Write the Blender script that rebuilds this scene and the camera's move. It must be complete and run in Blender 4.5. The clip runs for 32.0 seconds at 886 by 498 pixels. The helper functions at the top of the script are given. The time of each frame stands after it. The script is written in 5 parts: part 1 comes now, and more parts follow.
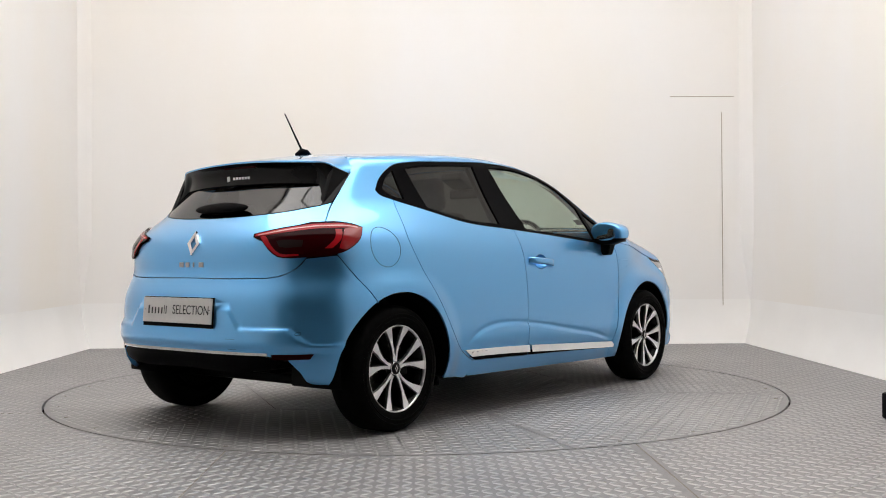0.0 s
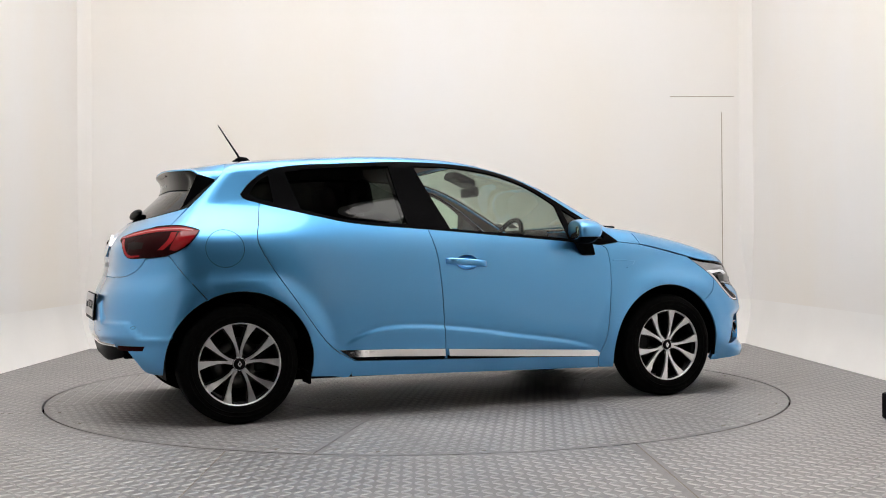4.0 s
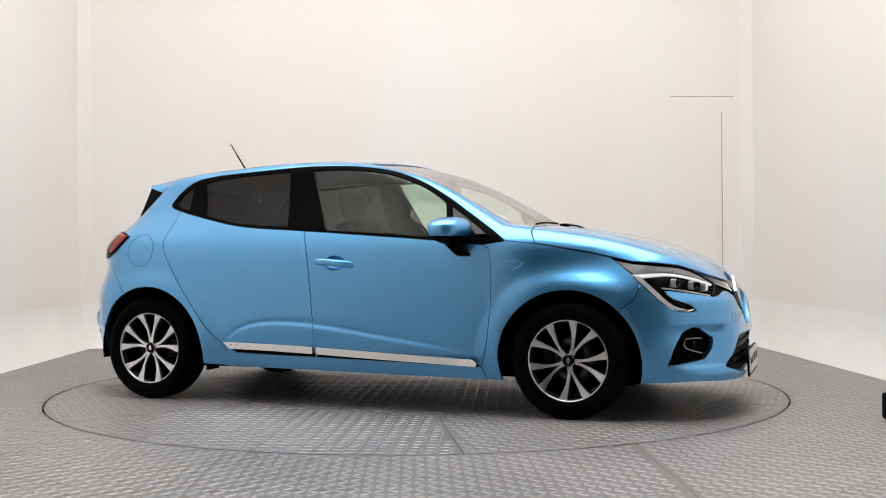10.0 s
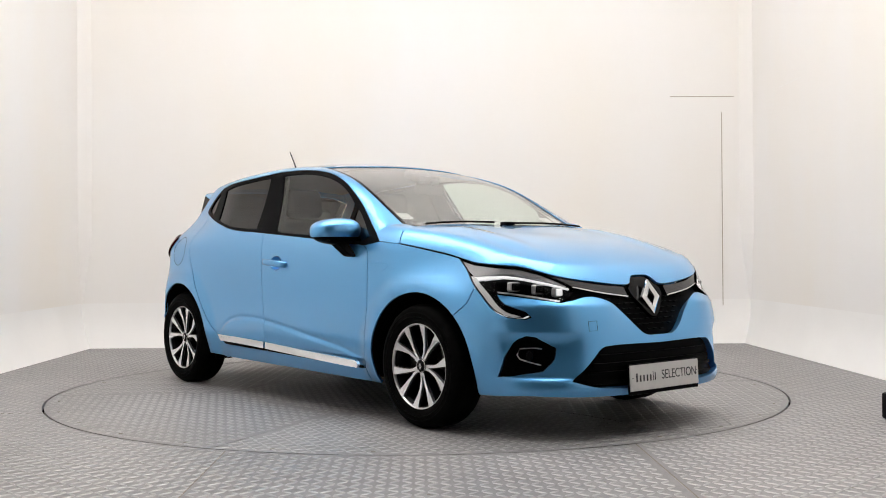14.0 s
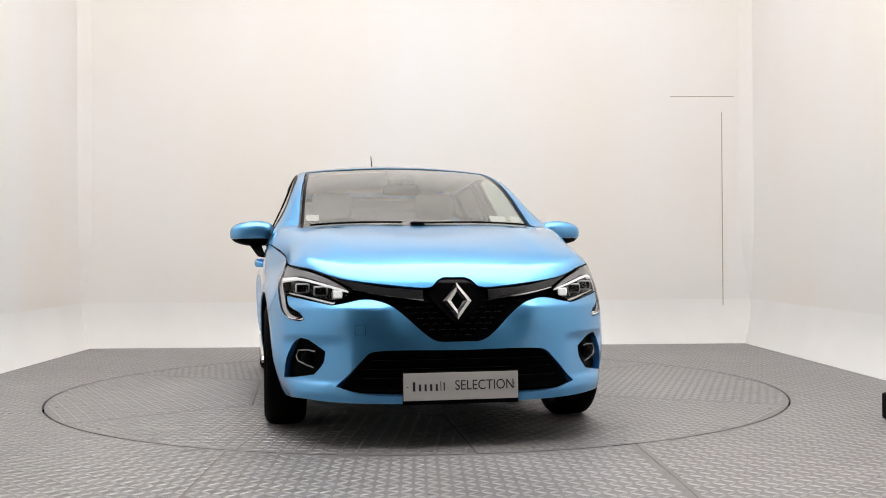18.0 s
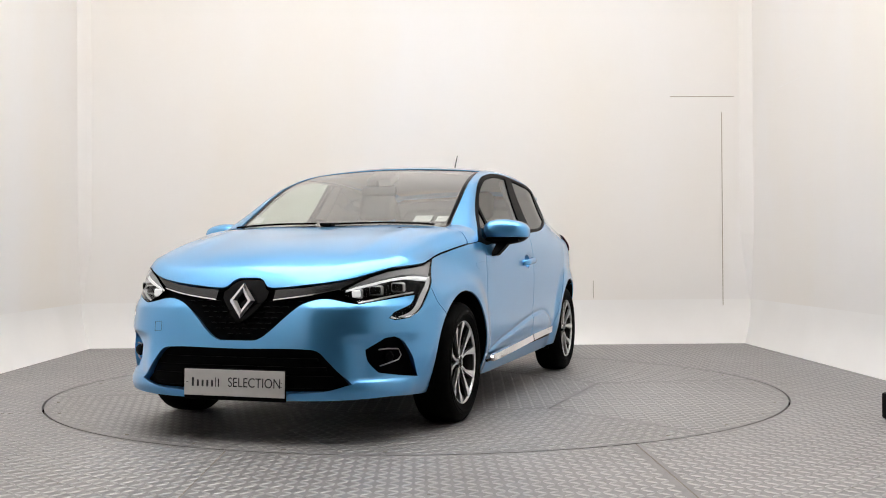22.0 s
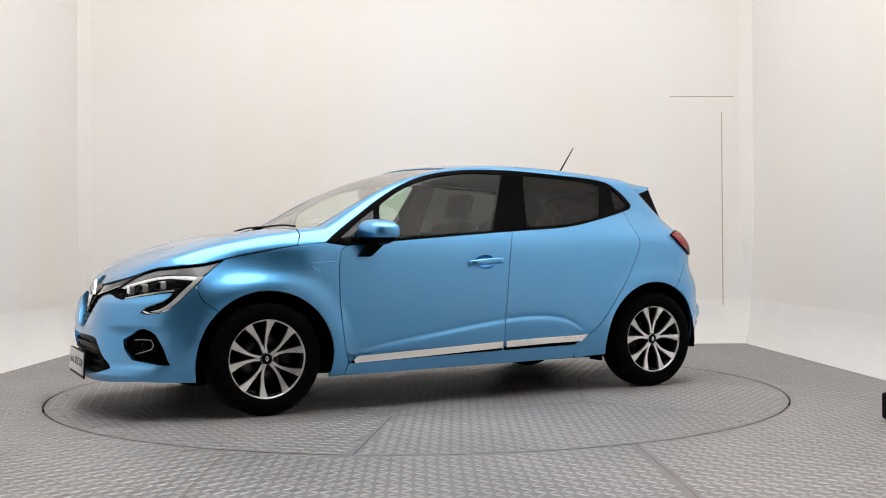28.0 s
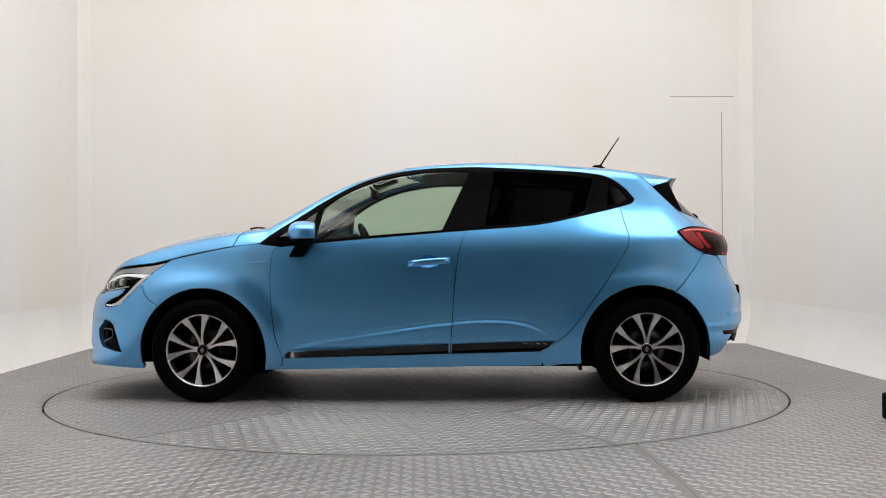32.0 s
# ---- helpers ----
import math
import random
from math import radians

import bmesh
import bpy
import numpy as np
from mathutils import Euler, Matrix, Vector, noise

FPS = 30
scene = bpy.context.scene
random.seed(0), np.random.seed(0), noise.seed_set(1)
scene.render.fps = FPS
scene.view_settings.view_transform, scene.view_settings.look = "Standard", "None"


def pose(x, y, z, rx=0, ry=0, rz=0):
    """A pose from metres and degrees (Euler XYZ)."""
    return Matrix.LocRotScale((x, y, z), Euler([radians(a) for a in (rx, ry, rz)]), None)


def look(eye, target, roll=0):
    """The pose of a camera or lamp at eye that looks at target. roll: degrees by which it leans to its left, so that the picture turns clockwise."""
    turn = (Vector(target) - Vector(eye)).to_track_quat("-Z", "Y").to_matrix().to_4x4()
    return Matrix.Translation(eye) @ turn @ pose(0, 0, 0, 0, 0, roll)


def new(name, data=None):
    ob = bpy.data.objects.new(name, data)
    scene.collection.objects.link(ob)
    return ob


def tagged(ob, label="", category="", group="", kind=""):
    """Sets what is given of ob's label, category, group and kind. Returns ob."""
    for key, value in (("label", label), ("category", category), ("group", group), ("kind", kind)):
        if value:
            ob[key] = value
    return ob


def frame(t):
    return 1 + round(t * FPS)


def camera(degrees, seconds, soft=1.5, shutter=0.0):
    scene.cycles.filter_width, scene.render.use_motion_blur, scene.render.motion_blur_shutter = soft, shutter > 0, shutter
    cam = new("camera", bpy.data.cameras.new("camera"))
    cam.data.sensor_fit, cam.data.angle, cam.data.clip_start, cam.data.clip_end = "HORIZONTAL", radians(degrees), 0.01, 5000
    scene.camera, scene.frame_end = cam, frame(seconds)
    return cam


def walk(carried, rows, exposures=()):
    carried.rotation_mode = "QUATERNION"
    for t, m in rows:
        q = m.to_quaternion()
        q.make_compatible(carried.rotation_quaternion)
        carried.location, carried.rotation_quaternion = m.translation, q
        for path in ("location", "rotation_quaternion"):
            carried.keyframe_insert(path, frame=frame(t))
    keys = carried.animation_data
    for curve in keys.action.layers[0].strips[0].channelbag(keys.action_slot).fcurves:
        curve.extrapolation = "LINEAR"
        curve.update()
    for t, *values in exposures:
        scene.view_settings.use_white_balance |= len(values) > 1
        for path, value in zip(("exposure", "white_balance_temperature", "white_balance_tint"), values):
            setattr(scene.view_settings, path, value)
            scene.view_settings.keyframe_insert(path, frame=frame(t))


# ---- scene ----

# ---------------------------------------------------------------- camera
cam = camera(46.37, 32.0, soft=1.0)
EYE = (0.0, -6.678, 0.845)
AIM = (0.0 + math.sin(radians(1.355)), -6.678 + math.cos(radians(1.355)), 0.845 + math.tan(radians(0.4186)))
walk(cam, [(0.0, look(EYE, AIM, -0.356)), (32.0, look(EYE, AIM, -0.356))],
     exposures=[(0.0, 0.0), (9.0, -0.02), (13.0, 0.14), (17.0, 0.05), (24.0, 0.04), (28.0, -0.03), (31.0, -0.10), (32.0, -0.10)])

# ---------------------------------------------------------------- world and light
world = bpy.data.worlds.new("world")
scene.world = world
world.use_nodes = True
world.node_tree.nodes["Background"].inputs["Color"].default_value = (0.9, 0.95, 1.0, 1)
world.node_tree.nodes["Background"].inputs["Strength"].default_value = 0.0
scene.view_settings.exposure = 0.0
LIGHT_POWER = 4.05
HALL_FILL_POWER = 0.05


# ---------------------------------------------------------------- materials
def material(name, color, rough=0.5, metal=0.0, coat=0.0, coat_rough=0.03, grain=0.0, grain_scale=40.0, stain=0.0,
             stain_scale=2.0, bump=0.0, bump_scale=200.0, spec=0.5, rough_var=0.0):
    m = bpy.data.materials.new(name)
    m.use_nodes = True
    nt = m.node_tree
    b = nt.nodes["Principled BSDF"]
    b.inputs["Base Color"].default_value = (*color, 1)
    b.inputs["Roughness"].default_value = rough
    b.inputs["Metallic"].default_value = metal
    b.inputs["Coat Weight"].default_value = coat
    b.inputs["Coat Roughness"].default_value = coat_rough
    b.inputs["Specular IOR Level"].default_value = spec
    co = nt.nodes.new("ShaderNodeTexCoord")
    last = None

    def noise_node(scale, detail=4):
        n = nt.nodes.new("ShaderNodeTexNoise")
        n.inputs["Scale"].default_value = scale
        n.inputs["Detail"].default_value = detail
        nt.links.new(co.outputs["Object"], n.inputs["Vector"])
        return n

    for amount, scale in ((grain, grain_scale), (stain, stain_scale)):
        if amount:
            n = noise_node(scale)
            r = nt.nodes.new("ShaderNodeMapRange")
            r.inputs["From Min"].default_value = 0.3
            r.inputs["From Max"].default_value = 0.7
            r.inputs["To Min"].default_value = 1 - amount
            r.inputs["To Max"].default_value = 1 + amount
            nt.links.new(n.outputs["Fac"], r.inputs["Value"])
            mx = nt.nodes.new("ShaderNodeVectorMath")
            mx.operation = "SCALE"
            if last is None:
                mx.inputs[0].default_value = color
            else:
                nt.links.new(last, mx.inputs[0])
            nt.links.new(r.outputs["Result"], mx.inputs["Scale"])
            last = mx.outputs["Vector"]
    if last is not None:
        nt.links.new(last, b.inputs["Base Color"])
    if rough_var:
        n = noise_node(stain_scale * 3)
        r = nt.nodes.new("ShaderNodeMapRange")
        r.inputs["To Min"].default_value = max(0.02, rough - rough_var)
        r.inputs["To Max"].default_value = rough + rough_var
        nt.links.new(n.outputs["Fac"], r.inputs["Value"])
        nt.links.new(r.outputs["Result"], b.inputs["Roughness"])
    if bump:
        n = noise_node(bump_scale, 3)
        bp = nt.nodes.new("ShaderNodeBump")
        bp.inputs["Strength"].default_value = bump
        bp.inputs["Distance"].default_value = 0.002
        nt.links.new(n.outputs["Fac"], bp.inputs["Height"])
        nt.links.new(bp.outputs["Normal"], b.inputs["Normal"])
    return m


def glass(name, color, rough=0.0, ior=1.5, haze=0.0):
    m = bpy.data.materials.new(name)
    m.use_nodes = True
    nt = m.node_tree
    nt.nodes.remove(nt.nodes["Principled BSDF"])
    out = nt.nodes["Material Output"]
    tr = nt.nodes.new("ShaderNodeBsdfTransparent")
    tr.inputs["Color"].default_value = (*color, 1)
    gl = nt.nodes.new("ShaderNodeBsdfGlossy")
    gl.inputs["Roughness"].default_value = rough
    # gloss rises towards grazing angles, alike from both sides of the pane
    f0 = ((ior - 1) / (ior + 1)) ** 2
    lw = nt.nodes.new("ShaderNodeLayerWeight")
    pw = nt.nodes.new("ShaderNodeMath")
    pw.operation = "POWER"
    pw.inputs[1].default_value = 5.0
    fr = nt.nodes.new("ShaderNodeMath")
    fr.operation = "MULTIPLY_ADD"
    fr.inputs[1].default_value, fr.inputs[2].default_value = 1 - f0, f0
    nt.links.new(lw.outputs["Facing"], pw.inputs[0])
    nt.links.new(pw.outputs[0], fr.inputs[0])
    mx = nt.nodes.new("ShaderNodeMixShader")
    nt.links.new(fr.outputs[0], mx.inputs["Fac"])
    if haze:
        # a pale diffuse veil that paints in brightness the pane gets from reflections
        df = nt.nodes.new("ShaderNodeBsdfDiffuse")
        df.inputs["Color"].default_value = (0.75, 0.74, 0.72, 1)
        no = nt.nodes.new("ShaderNodeTexNoise")
        no.inputs["Scale"].default_value = 3.0
        mr = nt.nodes.new("ShaderNodeMapRange")
        mr.inputs["To Min"].default_value, mr.inputs["To Max"].default_value = haze * 0.7, haze * 1.3
        hz = nt.nodes.new("ShaderNodeMixShader")
        nt.links.new(no.outputs["Fac"], mr.inputs["Value"])
        nt.links.new(mr.outputs["Result"], hz.inputs["Fac"])
        nt.links.new(tr.outputs["BSDF"], hz.inputs[1])
        nt.links.new(df.outputs["BSDF"], hz.inputs[2])
        tr = hz
    nt.links.new(tr.outputs[0], mx.inputs[1])
    nt.links.new(gl.outputs["BSDF"], mx.inputs[2])
    nt.links.new(mx.outputs["Shader"], out.inputs["Surface"])
    return m


def glow(name, color, strength):
    m = bpy.data.materials.new(name)
    m.use_nodes = True
    b = m.node_tree.nodes["Principled BSDF"]
    b.inputs["Base Color"].default_value = (*color, 1)
    b.inputs["Emission Color"].default_value = (*color, 1)
    b.inputs["Emission Strength"].default_value = strength
    return m


def wall_paint(name, white, cream):
    """White emulsion that has yellowed in broad upright patches, with roller grain."""
    m = bpy.data.materials.new(name)
    m.use_nodes = True
    nt = m.node_tree
    b = nt.nodes["Principled BSDF"]
    N, L = nt.nodes.new, nt.links.new
    co = N("ShaderNodeTexCoord")
    mp = N("ShaderNodeMapping")
    mp.inputs["Scale"].default_value = (1.0, 1.0, 0.35)
    patch, grain = N("ShaderNodeTexNoise"), N("ShaderNodeTexNoise")
    patch.inputs["Scale"].default_value, patch.inputs["Detail"].default_value = 0.75, 5
    grain.inputs["Scale"].default_value, grain.inputs["Detail"].default_value = 160, 3
    L(co.outputs["Object"], mp.inputs["Vector"])
    L(mp.outputs["Vector"], patch.inputs["Vector"])
    L(co.outputs["Object"], grain.inputs["Vector"])
    ramp = N("ShaderNodeValToRGB")
    ramp.color_ramp.elements[0].position, ramp.color_ramp.elements[1].position = 0.35, 0.68
    ramp.color_ramp.elements[0].color, ramp.color_ramp.elements[1].color = (*white, 1), (*cream, 1)
    L(patch.outputs["Fac"], ramp.inputs["Fac"])
    L(ramp.outputs["Color"], b.inputs["Base Color"])
    b.inputs["Roughness"].default_value = 0.7
    bp = N("ShaderNodeBump")
    bp.inputs["Strength"].default_value, bp.inputs["Distance"].default_value = 0.15, 0.001
    L(grain.outputs["Fac"], bp.inputs["Height"])
    L(bp.outputs["Normal"], b.inputs["Normal"])
    return m


PAINT = material("blue_metallic_paint", (0.122, 0.42, 0.79), 0.365, 0.95, 1.0, 0.015, grain=0.05, grain_scale=900)
BLACK = material("black_plastic", (0.0025, 0.0025, 0.003), 0.40, grain=0.2, grain_scale=60, bump=0.05, bump_scale=700, spec=0.02)
GLOSS = material("gloss_black", (0.003, 0.003, 0.0035), 0.08, spec=0.10)
RUBBER = material("tyre_rubber", (0.003, 0.003, 0.003), 0.62, grain=0.3, grain_scale=50, bump=0.15, bump_scale=300, spec=0.03)
CHROME = material("chrome", (0.75, 0.75, 0.76), 0.08, 1.0, rough_var=0.03)
SILVER = material("machined_alloy", (0.74, 0.74, 0.75), 0.28, 1.0, grain=0.05, grain_scale=120)
DARKRIM = material("dark_alloy", (0.004, 0.004, 0.0045), 0.35, 0.0, spec=0.12)
STEEL = material("brake_steel", (0.12, 0.115, 0.11), 0.4, 1.0, grain=0.15, grain_scale=90)
FABRIC = material("seat_fabric", (0.012, 0.012, 0.013), 0.9, grain=0.3, grain_scale=300, bump=0.3, bump_scale=600)
LINER = material("headliner", (0.42, 0.42, 0.40), 0.95, grain=0.08, grain_scale=200)
LENS = glass("clear_lens", (0.93, 0.94, 0.95), ior=1.28)
GLASS_FRONT = glass("green_tinted_glass", (0.66, 0.78, 0.68), haze=0.02)
GLASS_DARK = glass("privacy_glass", (0.055, 0.058, 0.055), ior=1.45)
GLASS_REAR = glass("rear_privacy_glass", (0.09, 0.09, 0.09), ior=1.75)
# strong haze stands in for wall and ceiling reflected in the windscreen
GLASS_SCREEN = glass("windscreen_glass", (0.78, 0.83, 0.79), ior=1.9, haze=0.26)
PLATE = material("plate_white", (0.62, 0.61, 0.60), 0.35, grain=0.03, grain_scale=30)
WHITE = material("white_print", (0.75, 0.75, 0.75), 0.5)
INK = material("plate_ink", (0.03, 0.03, 0.035), 0.5)
WALL = wall_paint("cream_wall_paint", (0.88, 0.864, 0.852), (0.876, 0.835, 0.778))
SKIRT = material("white_skirt_paint", (0.90, 0.885, 0.865), 0.5, stain=0.02, stain_scale=2.0)
HALL = material("dark_hall_paint", (0.055, 0.055, 0.06), 0.9, stain=0.1, stain_scale=0.5)
JOINT = material("wall_joint", (0.42, 0.37, 0.30), 0.9)
SEAM = material("wall_gap", (0.20, 0.18, 0.15), 0.9)


def plate_steel(name, dark, light, metal, rough0, rough1):
    """Worn steel: broad scuffs, streaks and fine dirt, duller where it is trodden."""
    m = bpy.data.materials.new(name)
    m.use_nodes = True
    nt = m.node_tree
    b = nt.nodes["Principled BSDF"]
    N, L = nt.nodes.new, nt.links.new
    co = N("ShaderNodeTexCoord")

    def noise(scale, detail, stretch=1.0):
        mp = N("ShaderNodeMapping")
        mp.inputs["Scale"].default_value = (1, stretch, 1)
        n = N("ShaderNodeTexNoise")
        n.inputs["Scale"].default_value = scale
        n.inputs["Detail"].default_value = detail
        L(co.outputs["Object"], mp.inputs["Vector"])
        L(mp.outputs["Vector"], n.inputs["Vector"])
        return n.outputs["Fac"]

    def mixed(a, c, f):
        n = N("ShaderNodeMix")
        n.inputs[0].default_value = f
        L(a, n.inputs[2])
        L(c, n.inputs[3])
        return n.outputs[0]

    broad, streak, fine = noise(0.9, 5), noise(2.5, 4, 6.0), noise(120, 4)
    value = mixed(mixed(broad, streak, 0.35), fine, 0.25)
    ramp = N("ShaderNodeValToRGB")
    ramp.color_ramp.elements[0].color = (*dark, 1)
    ramp.color_ramp.elements[0].position = 0.34
    ramp.color_ramp.elements[1].color = (*light, 1)
    ramp.color_ramp.elements[1].position = 0.66
    L(value, ramp.inputs["Fac"])
    L(ramp.outputs["Color"], b.inputs["Base Color"])
    b.inputs["Metallic"].default_value = metal
    b.inputs["Specular IOR Level"].default_value = 0.35
    rr = N("ShaderNodeMapRange")
    rr.inputs["From Min"].default_value, rr.inputs["From Max"].default_value = 0.3, 0.7
    rr.inputs["To Min"].default_value, rr.inputs["To Max"].default_value = rough0, rough1
    L(broad, rr.inputs["Value"])
    L(rr.outputs["Result"], b.inputs["Roughness"])
    bp = N("ShaderNodeBump")
    bp.inputs["Strength"].default_value = 0.25
    bp.inputs["Distance"].default_value = 0.0015
    L(fine, bp.inputs["Height"])
    L(bp.outputs["Normal"], b.inputs["Normal"])
    return m


TREAD = plate_steel("steel_plate", (0.18, 0.175, 0.175), (0.31, 0.302, 0.302), 0.35, 0.44, 0.62)
TREAD_TABLE = plate_steel("turntable_steel_plate", (0.185, 0.181, 0.180), (0.295, 0.288, 0.287), 0.35, 0.44, 0.60)
RELIEF = plate_steel("worn_tread_steel", (0.29, 0.284, 0.283), (0.42, 0.411, 0.41), 0.62, 0.34, 0.46)


# ---------------------------------------------------------------- mesh helpers
def mesh_object(name, verts, faces, mat, parent=None, label="", smooth=False):
    me = bpy.data.meshes.new(name)
    me.from_pydata([tuple(v) for v in verts], [], faces)
    me.update()
    me.materials.append(mat)
    if smooth:
        for p in me.polygons:
            p.use_smooth = True
    ob = new(name, me)
    if parent is not None:
        ob.parent = parent
    if label:
        tagged(ob, label)
    return ob


def part(name, bm, mat, parent=None, label="", smooth=False):
    me = bpy.data.meshes.new(name)
    bmesh.ops.recalc_face_normals(bm, faces=bm.faces)
    bm.to_mesh(me)
    bm.free()
    me.materials.append(mat)
    if smooth:
        for p in me.polygons:
            p.use_smooth = True
    ob = new(name, me)
    if parent is not None:
        ob.parent = parent
    if label:
        tagged(ob, label)
    return ob


def box(size, at=(0, 0, 0), bevel=0.0, turn=None, segs=2):
    bm = bmesh.new()
    bmesh.ops.create_cube(bm, size=1)
    bmesh.ops.scale(bm, vec=size, verts=bm.verts)
    if bevel:
        bmesh.ops.bevel(bm, geom=bm.edges[:], offset=bevel, segments=segs, profile=0.5, affect="EDGES")
    if turn is not None:
        bmesh.ops.transform(bm, matrix=turn, verts=bm.verts)
    bmesh.ops.translate(bm, vec=at, verts=bm.verts)
    return bm


def lathe(profile, axis="y", n=48, at=(0, 0, 0), closed=True):
    """Revolve (radius, along) pairs round the axis through at."""
    bm = bmesh.new()
    rings = []
    for k in range(n):
        a = 2 * math.pi * k / n
        ring = []
        for r, h in profile:
            p = {"y": (r * math.cos(a), h, r * math.sin(a)), "z": (r * math.cos(a), r * math.sin(a), h),
                 "x": (h, r * math.cos(a), r * math.sin(a))}[axis]
            ring.append(bm.verts.new((p[0] + at[0], p[1] + at[1], p[2] + at[2])))
        rings.append(ring)
    m = len(profile)
    for k in range(n):
        A, B = rings[k], rings[(k + 1) % n]
        for i in range(m if closed else m - 1):
            j = (i + 1) % m
            bm.faces.new((A[i], A[j], B[j], B[i]))
    bmesh.ops.remove_doubles(bm, verts=bm.verts, dist=1e-6)
    return bm


def tube(points, radius, n=8):
    """A round bar along points, closed at both ends. radius: one or one a point."""
    bm = bmesh.new()
    pts = [Vector(p) for p in points]
    rings = []
    for i, p in enumerate(pts):
        d = (pts[min(i + 1, len(pts) - 1)] - pts[max(i - 1, 0)]).normalized()
        u = d.cross(Vector((0, 0, 1)) if abs(d.z) < 0.9 else Vector((1, 0, 0))).normalized()
        w = d.cross(u)
        r = radius[i] if isinstance(radius, (list, tuple)) else radius
        rings.append([bm.verts.new(p + r * (math.cos(2 * math.pi * k / n) * u + math.sin(2 * math.pi * k / n) * w))
                      for k in range(n)])
    for A, B in zip(rings, rings[1:]):
        for k in range(n):
            bm.faces.new((A[k], A[(k + 1) % n], B[(k + 1) % n], B[k]))
    bm.faces.new(rings[0])
    bm.faces.new(rings[-1][::-1])
    return bm


# ---------------------------------------------------------------- the booth
X0, X1, Y1 = -3.09, 3.11, 3.125      # edges of the steel floor
WX0, WX1, WY1 = -3.20, 3.20, 3.22    # faces of the walls
FRONT, HIGH = -5.6, 5.80             # where the side walls end, the ceiling
LIGHT_FRONT, LIGHT_BACK, LIGHT_WIDE = -3.5, 1.2, 6.2     # the luminous part of the ceiling
R_TABLE = 2.259
ENTRY = 2.7                          # half the width of the entry


def booth():
    def slab(name, size, at, mat, label):
        ob = part(name, box(size, at), mat)
        return tagged(ob, label, "wall", kind="structure")

    h = HIGH - 0.42
    slab("wall_back", (WX1 - WX0 + 0.4, 0.2, h), (0, WY1 + 0.1, 0.42 + h / 2), WALL, "cream white painted back wall of the photo booth")
    slab("wall_west", (0.2, WY1 - FRONT, h), (WX0 - 0.1, (WY1 + FRONT) / 2, 0.42 + h / 2), WALL, "cream white painted side wall of the photo booth")
    slab("wall_east", (0.2, WY1 - FRONT, h), (WX1 + 0.1, (WY1 + FRONT) / 2, 0.42 + h / 2), WALL, "cream white painted side wall of the photo booth")
    # the front wall, with the wide entry before which the camera stands
    slab("wall_front_west", (WX0 * -1 - ENTRY, 0.2, HIGH), ((WX0 - ENTRY) / 2, FRONT - 0.1, HIGH / 2), WALL, "cream white painted front wall beside the booth's entry")
    slab("wall_front_east", (WX1 - ENTRY, 0.2, HIGH), ((WX1 + ENTRY) / 2, FRONT - 0.1, HIGH / 2), WALL, "cream white painted front wall beside the booth's entry")
    part_ob = part("ceiling", box((WX1 - WX0 + 0.4, WY1 - LIGHT_FRONT + 0.2, 0.15), (0, (WY1 + LIGHT_FRONT) / 2 + 0.1, HIGH + 0.075)), WALL)
    tagged(part_ob, "plain white painted booth ceiling", "ceiling", kind="structure")
    # sloped white skirts between floor and walls
    rows = {"skirt_back": [(X0, Y1), (X1, Y1), (WX1, WY1), (WX0, WY1)],
            "skirt_west": [(X0, FRONT), (X0, Y1), (WX0, WY1), (WX0, FRONT)],
            "skirt_east": [(X1, Y1), (X1, FRONT), (WX1, FRONT), (WX1, WY1)]}
    for name, (a, b, c, d) in rows.items():
        n = 10
        verts, faces = [], []
        for i in range(n + 1):
            t = i / n
            k, z = 1 - (1 - t) ** 2, 0.42 * t
            for p, q in ((a, d), (b, c)):
                verts.append((p[0] + (q[0] - p[0]) * k, p[1] + (q[1] - p[1]) * k, z))
        for i in range(n):
            faces.append((2 * i, 2 * i + 1, 2 * i + 3, 2 * i + 2))
        ob = mesh_object(name, verts, faces, SKIRT, smooth=True)
        tagged(ob, "curved white skirt between steel floor and wall", "skirting", kind="structure")
    # corner strips
    for x in (WX0, WX1):
        s = 1 if x < 0 else -1
        bm = bmesh.new()
        prof = [(0, 0), (0.10 * s, 0), (0.0, -0.10)]
        lo = [bm.verts.new((x + px * 0.1, WY1 + py * 0.1, 0.41)) for px, py in prof]
        mid = [bm.verts.new((x + px, WY1 + py, 1.05)) for px, py in prof]
        hi = [bm.verts.new((x + px, WY1 + py, HIGH)) for px, py in prof]
        for i in range(3):
            bm.faces.new((lo[i], lo[(i + 1) % 3], mid[(i + 1) % 3], mid[i]))
            bm.faces.new((mid[i], mid[(i + 1) % 3], hi[(i + 1) % 3], hi[i]))
        bm.faces.new(lo)
        bm.faces.new(hi)
        tagged(part("trim", bm, WALL), "white corner strip between two booth walls", "trim", kind="structure")


